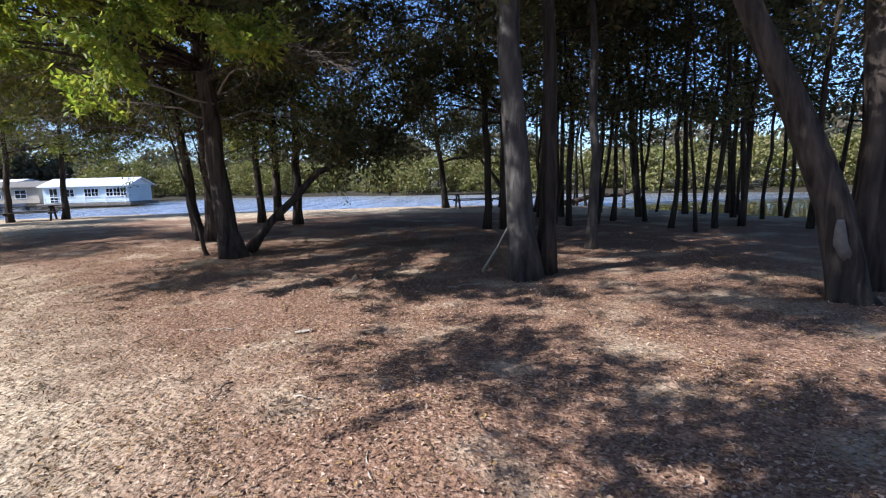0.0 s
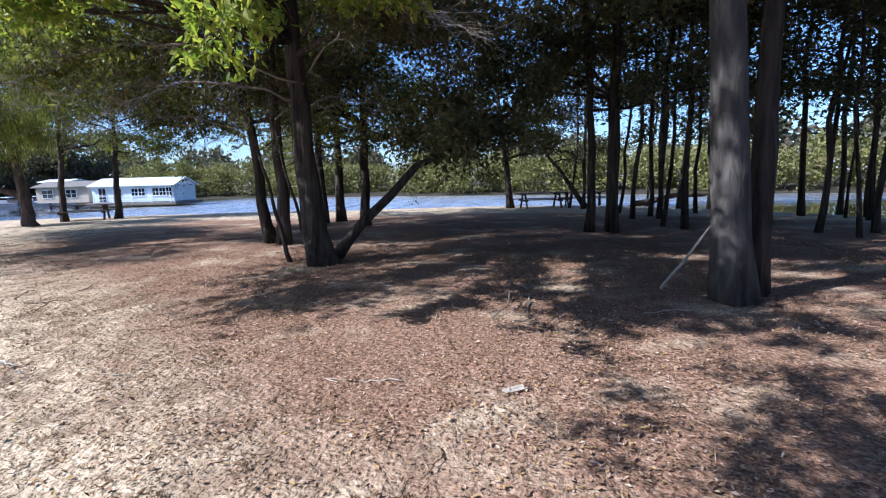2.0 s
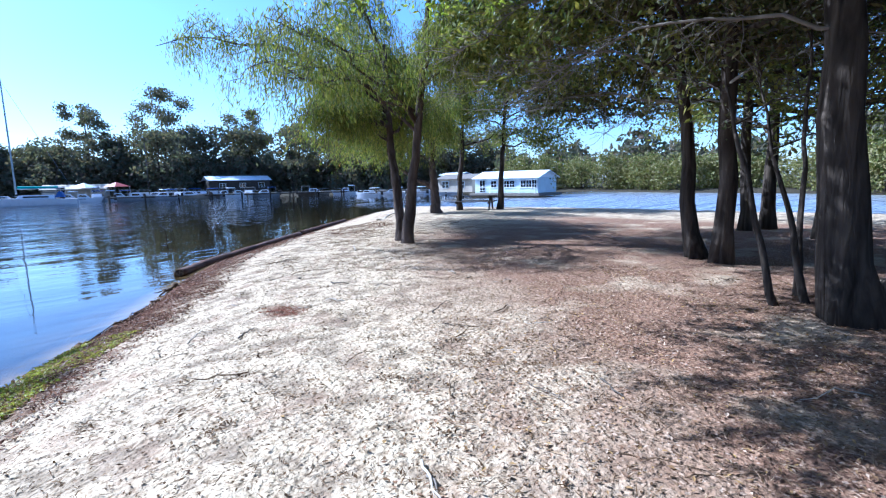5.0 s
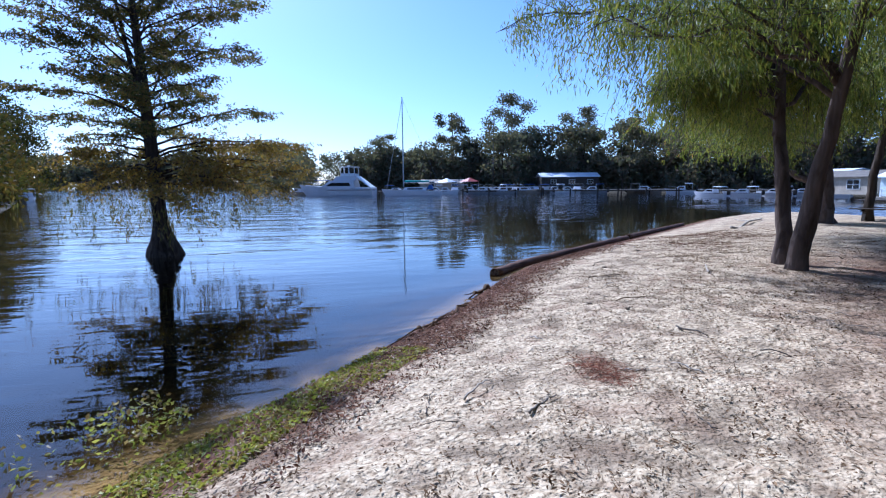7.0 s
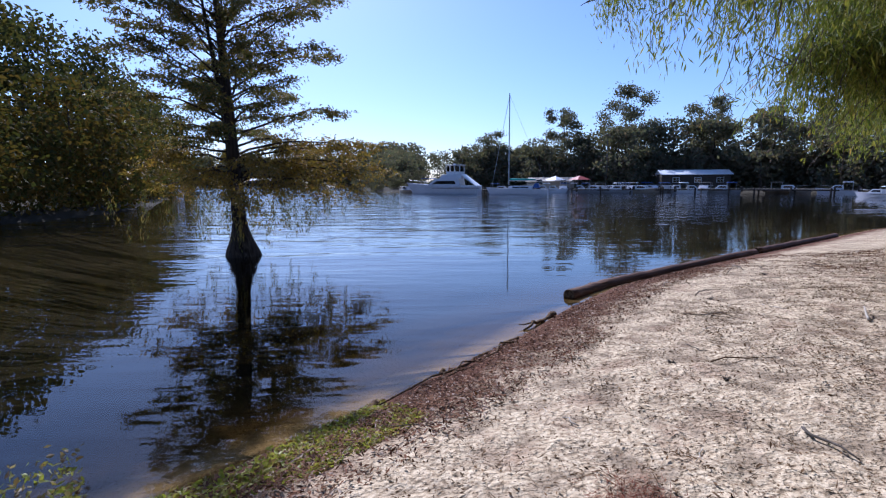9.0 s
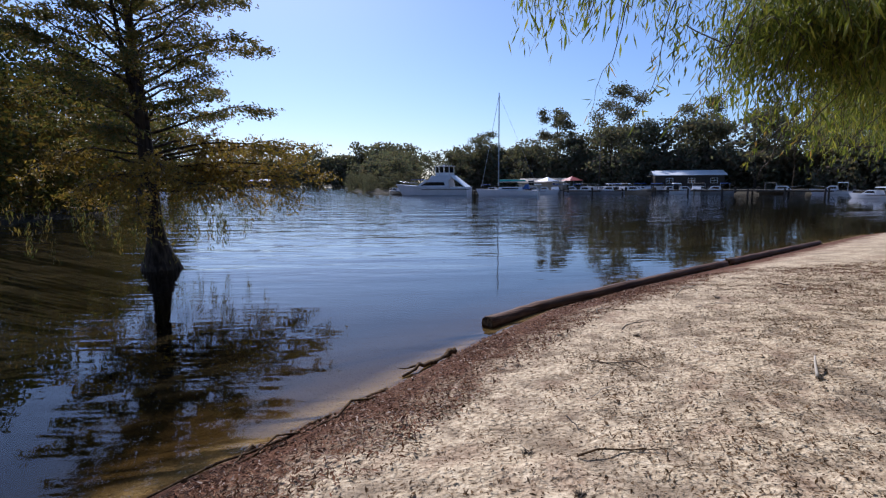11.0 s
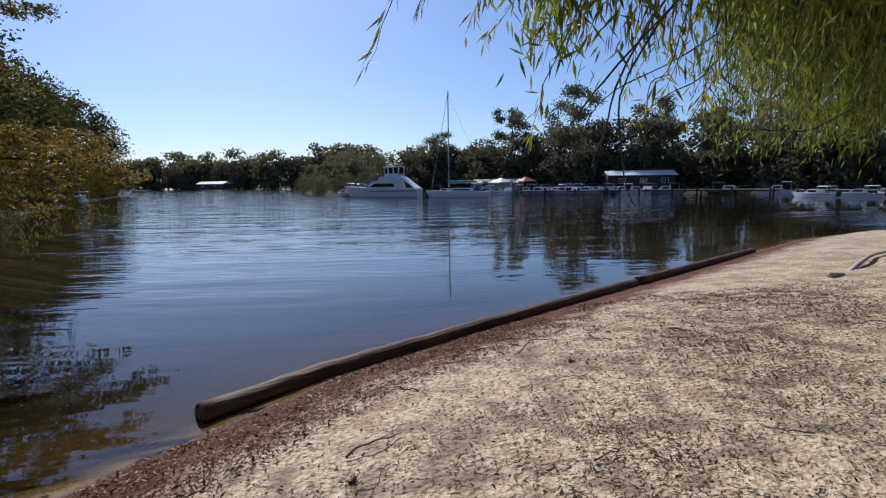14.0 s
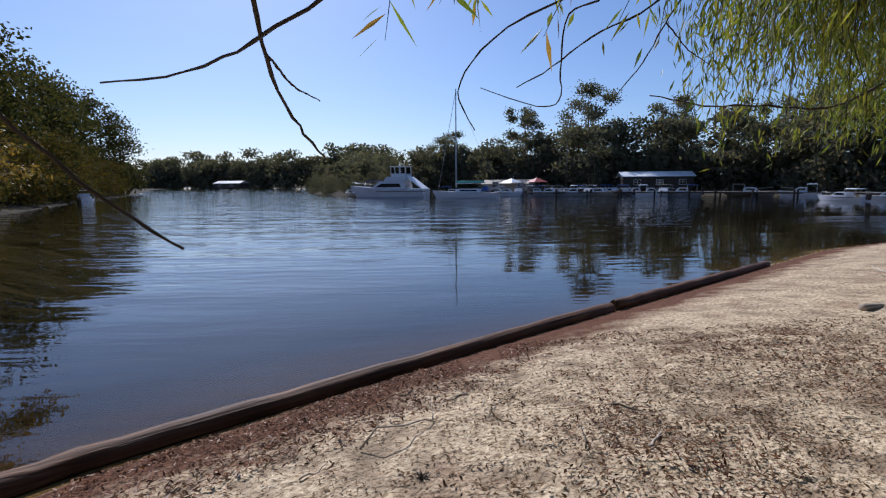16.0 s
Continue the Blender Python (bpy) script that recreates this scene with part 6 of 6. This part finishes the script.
# ---- picnic tables and the leaning stick ----
def picnic_table(at, turn):
    root = thing("picnic_table", at, turn, "dark weathered wooden picnic table with fixed benches", "picnic table", "picnic tables")
    for k in range(5):
        part("top_board", boxes((-1.2, -0.37 + k * 0.15, 0.71, 1.2, -0.23 + k * 0.15, 0.75), bevel=0.006), DARK_WOOD, root)
    for s in (-1, 1):
        for k in range(2):
            part("bench_board", boxes((-1.2, s * 0.74 - 0.13 + k * 0.14, 0.42, 1.2, s * 0.74 + k * 0.14, 0.46), bevel=0.006), DARK_WOOD, root)
        part("seat_beam", boxes((s * 0.85 - 0.02, -0.85, 0.34, s * 0.85 + 0.02, 0.85, 0.42)), DARK_WOOD, root)
        part("top_beam", boxes((s * 0.85 - 0.06, -0.37, 0.63, s * 0.85 - 0.02, 0.37, 0.71)), DARK_WOOD, root)
        for y in (-1, 1):
            bm = bmesh.new()
            a, b = Vector((s * 0.85 + 0.03, y * 0.62, 0)), Vector((s * 0.85 + 0.03, y * 0.22, 0.71))
            m = Matrix.Translation((a + b) / 2) @ (b - a).to_track_quat("Z", "Y").to_matrix().to_4x4() @ Matrix.Diagonal((0.09, 0.04, (b - a).length, 1))
            bmesh.ops.create_cube(bm, size=1.0, matrix=m)
            part("leg", bm, DARK_WOOD, root)
    return root


pt = picnic_table(g3(2.6, 25.1), 6)
copy_thing(pt, pose(*g3(5.3, 27.3), 0, 0, -20))
copy_thing(pt, pose(*g3(-19.7, 24.6), 0, 0, 25))


def stick(name, seed, a, b, r, mat, label, category="stick", group="", k=7, amp=0.05, fork=True):
    rng = np.random.RandomState(seed)
    a, b = np.asarray(a, float), np.asarray(b, float)
    bt = Bits()
    p = wander(rng, (0, 0, 0), b - a, k, amp)
    bt.tube(p, r * (1.1 - 0.6 * np.linspace(0, 1, k)), 6, 0.0, seed, 0.06)
    root = tagged(new(name, bt.mesh(name, mat)), label, category, group)
    root.location = a
    if fork:
        f = Bits()
        s = along(p, np.array([0.55]))[0]
        e = s + (b - a) * 0.28 + rng.normal(size=3) * np.array([1, 1, 0.05]) * np.linalg.norm(b - a) * 0.14
        e[2] = max(e[2], s[2] * 0.8)
        f.tube(wander(rng, s, e, 4, 0.06), r * 0.5 * (1 - np.linspace(0, 1, 4) * 0.6), 5)
        child("side_twig", f.mesh("side_twig", mat), root)
    return root


stick("leaning_stick", 1, (0.71, 7.29, 0.0), (1.16, 6.86, 0.95), 0.022, PALE_WOOD, "pale peeled stick leaning on a tree trunk", fork=False, amp=0.02)
fl = Bits()
fl.tube(wander(np.random.RandomState(3), (0, 0, 0), (4.6, -0.8, 0.75), 10, 0.05), 0.16 * (1.1 - 0.7 * np.linspace(0, 1, 10)), 9, 0.1, 3, 0.05)
fallen = tagged(new("fallen_log", fl.mesh("fallen_log", BARK)), "dark fallen tree log lying among the grove trees", "log")
fallen.location = g3(7.6, 26.0, 0.1)

stick("dead_branch", 77, g3(-20.3, 18.1, 0.05), g3(-23.0, 22.2, 0.05), 0.05, PALE_WOOD, "long pale dead branch lying on the beach point", "branch", amp=0.03)
stick("short_stick", 78, g3(-13.47, 11.08, 0.02), g3(-13.8, 11.3, 0.1), 0.016, PALE_WOOD, "short pale stick sticking out of the sand", fork=False)
STICKS = [((-1.05, 7.65), (-1.20, 6.13), 0.014, 0.12), ((-11.02, 8.47), (-10.61, 8.51), 0.011, 0.1), ((-10.05, 5.75), (-10.34, 6.08), 0.009, 0.1), ((-9.62, 6.12), (-9.85, 6.44), 0.01, 0.06), ((-9.93, 5.42), (-10.35, 5.57), 0.007, 0.08), ((-17.51, 11.76), (-18.22, 12.75), 0.008, 0.16), ((-15.47, 10.06), (-15.71, 10.45), 0.009, 0.08), ((-17.86, 13.74), (-17.70, 13.92), 0.01, 0.05), ((-17.16, 13.71), (-17.34, 13.88), 0.012, 0.05), ((-6.16, 5.39), (-5.59, 4.99), 0.008, 0.08), ((-5.87, 7.10), (-5.61, 6.87), 0.008, 0.08), ((-6.27, 5.47), (-5.86, 5.22), 0.009, 0.06), ((-1.17, 7.97), (-1.59, 6.08), 0.013, 0.1)]
TUFTS = [(-12.55, 8.29), (-11.97, 8.5), (-15.18, 10.14), (-17.04, 12.21)]
for k, (a, b, r, bow) in enumerate(STICKS):
    stick("fallen_stick", 440 + k, g3(*a, 0.02), g3(*b, 0.025), r, (DEAD_TWIG, TWIG, PALE_WOOD)[k % 3],
          ("crooked pale dead stick lying on the ground", "crooked dark dead stick lying on the sand", "thin peeled stick lying on the ground")[k % 3], "stick", "fallen sticks", 9, bow)


def bark_chip(at):
    """A pale curled piece of bark."""
    bm = bmesh.new()
    rows = []
    for i in range(6):
        rows.append([bm.verts.new((0.036 * i - 0.09 + 0.008 * math.sin(3 * j), (0.03 * j - 0.05) * (1 - 0.25 * abs(i - 2.5) / 2.5), 0.012 + 0.002 * (j - 1.6) ** 2)) for j in range(4)])
    for i in range(5):
        for j in range(3):
            bm.faces.new((rows[i][j], rows[i + 1][j], rows[i + 1][j + 1], rows[i][j + 1]))
    bmesh.ops.solidify(bm, geom=list(bm.faces), thickness=0.006)
    me = bpy.data.meshes.new("bark_chip")
    bm.to_mesh(me)
    bm.free()
    me.materials.append(BLEACHED)
    ob = tagged(new("bark_chip", me), "pale curled piece of bark lying on leaf litter", "bark")
    ob.matrix_basis = pose(*at, 0, 0, 25)


bark_chip(g3(-1.59, 4.40, 0.004))


def grass_tuft(seed, at):
    """A dry tuft of short dark blades in the sand."""
    rng = np.random.RandomState(seed)
    b = Bits()
    for k in range(40):
        a, h = rng.uniform(0, 6.28), rng.uniform(0.01, 0.045)
        tip = np.array([math.cos(a), math.sin(a), 0]) * rng.uniform(0.02, 0.06) + np.array([0, 0, h])
        b.tube(wander(rng, rng.normal(size=3) * np.array([0.012, 0.012, 0]), tip, 4, 0.08), [0.003, 0.0026, 0.002, 0.001], 3)
    ob = tagged(new("grass_tuft", b.mesh("grass_tuft", TWIG)), "small dark dry grass tuft in the sand", "grass tuft", "grass tufts")
    ob.location = at


for k, (x, y) in enumerate(TUFTS):
    grass_tuft(480 + k, g3(x, y))
# driftwood at the waterline and sticks on the sand
for k, (x0, y0, x1, y1, r) in enumerate(((-15.75, 7.85, -15.35, 7.55, 0.05), (-15.35, 7.6, -14.9, 7.2, 0.03), (-13.35, 6.0, -12.85, 5.62, 0.035), (-12.5, 5.3, -12.0, 4.9, 0.04), (-14.5, 7.05, -13.2, 6.1, 0.018), (-14.2, 6.95, -12.9, 5.95, 0.014), (-13.9, 6.6, -12.4, 5.35, 0.016))):
    stick("driftwood", 400 + k, g3(x0, y0, 0.02), g3(x1, y1, 0.02), r, DRIFT, "dark wet driftwood lying at the waterline", "driftwood", "driftwood at the waterline", amp=0.1)
rs = np.random.RandomState(21)
spots = [(-14.2, 10.4), (-15.5, 10.5), (-16.6, 12.2), (-17.2, 13.3), (-12.4, 8.6), (-11.3, 7.0), (-9.7, 5.6), (-5.1, 6.1), (-1.2, 6.1), (0.9, 2.75), (-3.3, 4.3), (-2.4, 4.6), (-8.2, 7.8), (-6.6, 6.2), (-18.9, 13.0)]
while len(spots) < 130:
    f = rs.uniform(0, 1)
    x, y = -0.3 - 16.5 * f + rs.normal() * 2.6, 1.0 + 12.5 * f + rs.normal() * 2.6 + 2.0
    if inland(x, y)[0] > 0.5:
        spots.append((x, y))
for k, (x, y) in enumerate(spots):
    a, L = rs.uniform(0, 6.28), rs.uniform(0.18, 0.6)
    stick("twig", 500 + k, g3(x, y, 0.012), g3(x + math.cos(a) * L, y + math.sin(a) * L, 0.02), rs.uniform(0.003, 0.008), (TWIG, DRIFT, PALE_WOOD)[k % 3], ("thin grey dead twig lying on the ground", "thin dark dead twig lying on the ground", "thin pale dead twig lying on the ground")[k % 3], "twig", "fallen twigs", amp=0.12)


# ---- fallen leaves, shore plants ----
def litter(name, seed, n, chooser, size, mat, label, narrow=0.4, lift=0.012, even=0.0, far_in=0.02, far_out=99.0):
    rng = np.random.RandomState(seed)
    x, y = chooser(rng, n)
    d = inland(x, y)
    clump = sum(np.sin(x * w[0] + y * w[1] + w[2]) for w in rng.normal(size=(9, 3)) * np.array([2.2, 2.2, 3.0]))
    inner = d - 0.35 * np.maximum(6.0 - y, 0.0) - 0.65 * np.maximum(y - 13.0, 0.0)
    keep = (inner > far_in + rng.normal(size=len(x)) * 0.6 * (far_in > 1)) & (inner < far_out + rng.normal(size=len(x)) * 0.7) & (d > 0.02) & (clump > rng.uniform(-4.5 - 1.5 * even, 4.0 - 1.0 * even, len(x)))
    x, y, d = x[keep], y[keep], d[keep]
    c = np.stack([x, y, height_of(d) + relief(x, y, d) + lift + rng.uniform(0, 0.012, len(x))], 1)
    ax = rng.normal(size=(len(x), 3)) * np.array([1, 1, 0.22])
    b = Bits()
    a = ax / np.linalg.norm(ax, axis=1)[:, None]
    up = np.array([0, 0, 1.0]) + rng.normal(size=(len(x), 3)) * 0.28
    s = np.cross(up, a)
    s /= np.linalg.norm(s, axis=1)[:, None]
    L = (size * rng.uniform(0.5, 1.4, len(x)))[:, None]
    W = L * narrow * rng.uniform(0.6, 1.2, len(x))[:, None]
    nn = np.cross(a, s)
    v = np.stack([c - a * L / 2, c + s * W / 2 + nn * W * 0.3, c + a * L / 2 + nn * L * 0.1, c - s * W / 2 + nn * W * 0.3], 1).reshape(-1, 3)
    b.add(v, np.arange(len(x) * 4).reshape(-1, 4))
    tagged(new(name, b.mesh(name, mat, False)), label, "leaf litter", kind="stuff")


def near_path(spread):
    def f(rng, n):
        t = rng.uniform(-0.12, 1.15, n)
        return -0.3 - 16.0 * t + rng.normal(size=n) * spread, 1.5 + 13.0 * t + rng.normal(size=n) * spread
    return f


def along_shore(lo, hi, d0, d1):
    pts = np.array([(*p, 0) for p in POINT[lo:hi]], float)

    def f(rng, n):
        p = along(pts, rng.uniform(0, 1, n))
        off = d0 + (d1 - d0) * rng.uniform(0, 1, n) ** 1.5 + rng.normal(size=n) * 0.1
        return p[:, 0] + off * 0.75, p[:, 1] + off * 0.6
    return f


def in_woods(rng, n):
    return rng.uniform(-8, 5.5, n), 0.3 + 11.7 * rng.uniform(0, 1, n) ** 1.25


litter("fallen_leaves", 1, 52000, near_path(3.0), 0.036, SAND_LEAF, "dry brown and tan fallen leaves scattered over sand", lift=0.003, far_out=5.6)
litter("leaf_crumbs", 8, 80000, near_path(2.6), 0.019, SAND_LEAF, "small dark crumbs of leaf and bark over sand", 0.6, 0.002, far_out=6.5)
litter("fallen_leaves", 2, 130000, in_woods, 0.034, DEAD_LEAF, "thick brown fallen leaves under the grove", 0.5, 0.006, far_in=4.6)
litter("leaf_wrack", 3, 62000, along_shore(1, 13, 0.05, 1.35), 0.052, WRACK_LEAF, "band of dark leaf wrack along the waterline", 0.32, 0.018)
litter("pine_needles", 4, 60000, near_path(4.5), 0.12, STRAW, "scattered dry pine needles on the ground", 0.04, 0.006, far_in=3.5)


def clumped(centres, spread):
    """Small heaps of scraps, each round a centre near the path."""
    def f(rng, n):
        x, y = near_path(2.8)(rng, centres)
        size = rng.gamma(2.0, 0.5, centres)
        k = rng.choice(centres, n, p=size / size.sum())
        a = rng.uniform(0, 3.14, centres)[k]
        u, v = rng.normal(size=n) * spread * 1.7 * size[k] ** 0.5, rng.normal(size=n) * spread * 0.7 * size[k] ** 0.5
        return x[k] + u * np.cos(a) - v * np.sin(a), y[k] + u * np.sin(a) + v * np.cos(a)
    return f


litter("leaf_heaps", 11, 34000, clumped(900, 0.07), 0.042, SAND_LEAF, "small heaps of dark leaf scraps on the sand", 0.3, 0.010, 1.0, far_out=6.5)
litter("twig_scraps", 12, 9000, clumped(700, 0.10), 0.085, SAND_LEAF, "broken twig scraps lying in small heaps on sand", 0.07, 0.012, 1.0, far_out=7.5)


def patch_at(cx, cy, r):
    def f(rng, n):
        a, q = rng.uniform(0, 6.28, n), r * np.sqrt(rng.uniform(0, 1, n)) * (1 + 0.3 * rng.normal(size=n))
        return cx + np.cos(a) * q * 1.3, cy + np.sin(a) * q * 0.8
    return f


RED_NEEDLE = mat_leaf("rusty_needle", [(0.14, 0.05, 0.03), (0.21, 0.08, 0.045), (0.28, 0.13, 0.075)], 0.1, 0.8)
for k, (x, y, r) in enumerate(((-19.6, 15.3, 1.2), (-20.6, 17.0, 1.4), (-18.5, 16.2, 1.1), (-17.3, 14.0, 0.9), (-21.6, 17.9, 1.2))):
    litter("leaf_drift", 30 + k, 4200, patch_at(x, y, r), 0.045, WRACK_LEAF, "loose drift of brown leaves on the upper beach", 0.3, 0.012, 1.0)
litter("needle_patch", 7, 1500, patch_at(-10.2, 7.05, 0.3), 0.07, RED_NEEDLE, "small patch of rusty red needles on sand", 0.06, 0.012, 1.0)
for k, (px, py, pr) in enumerate(((-16.8, 13.2, 1.1), (-17.9, 14.6, 1.1), (-15.2, 12.0, 0.8), (-12.2, 9.6, 0.7), (-19.2, 16.6, 1.2), (-14.2, 9.6, 0.8))):
    litter("leaf_drift", 30 + k, 1700, patch_at(px, py, pr), 0.036, SAND_LEAF, "drift of small brown leaves lying on sand", 0.35, 0.012, 1.0)


def shore_plants(seed, n, label, name, f0, f1, d0, d1, h):
    rng = np.random.RandomState(seed)
    pts = np.array([(*p, 0) for p in POINT[0:5]], float)
    p = along(pts, rng.uniform(f0, f1, n))
    off = rng.uniform(d0, d1, n)
    x, y = p[:, 0] + off * 0.62, p[:, 1] + off * 0.45
    ok = sum(np.sin(x * w[0] + y * w[1] + w[2]) for w in rng.normal(size=(7, 3)) * np.array([3.0, 3.0, 3.0])) > rng.uniform(-4, 2.5, n)
    x, y = x[ok], y[ok]
    n = len(x)
    d = inland(x, y)
    z = np.maximum(height_of(d), WATER_Z)
    c = np.stack([x, y, z + rng.uniform(0.0, h, n)], 1)
    b = Bits()
    b.leaves(c, rng.normal(size=(n, 3)) * np.array([1, 1, 0.5]) + np.array([0, 0, 0.4]), 0.055, 0.03, rng)
    tagged(new(name, b.mesh(name, PLANT, False)), label, "plants", kind="stuff")


shore_plants(5, 10500, "low bright green weeds along the waterline", "shore_weeds", 0.1, 0.84, -0.05, 1.15, 0.03)
shore_plants(6, 900, "leafy green plants growing out of the shallow water", "water_plants", 0.08, 0.42, -1.3, -0.2, 0.25)
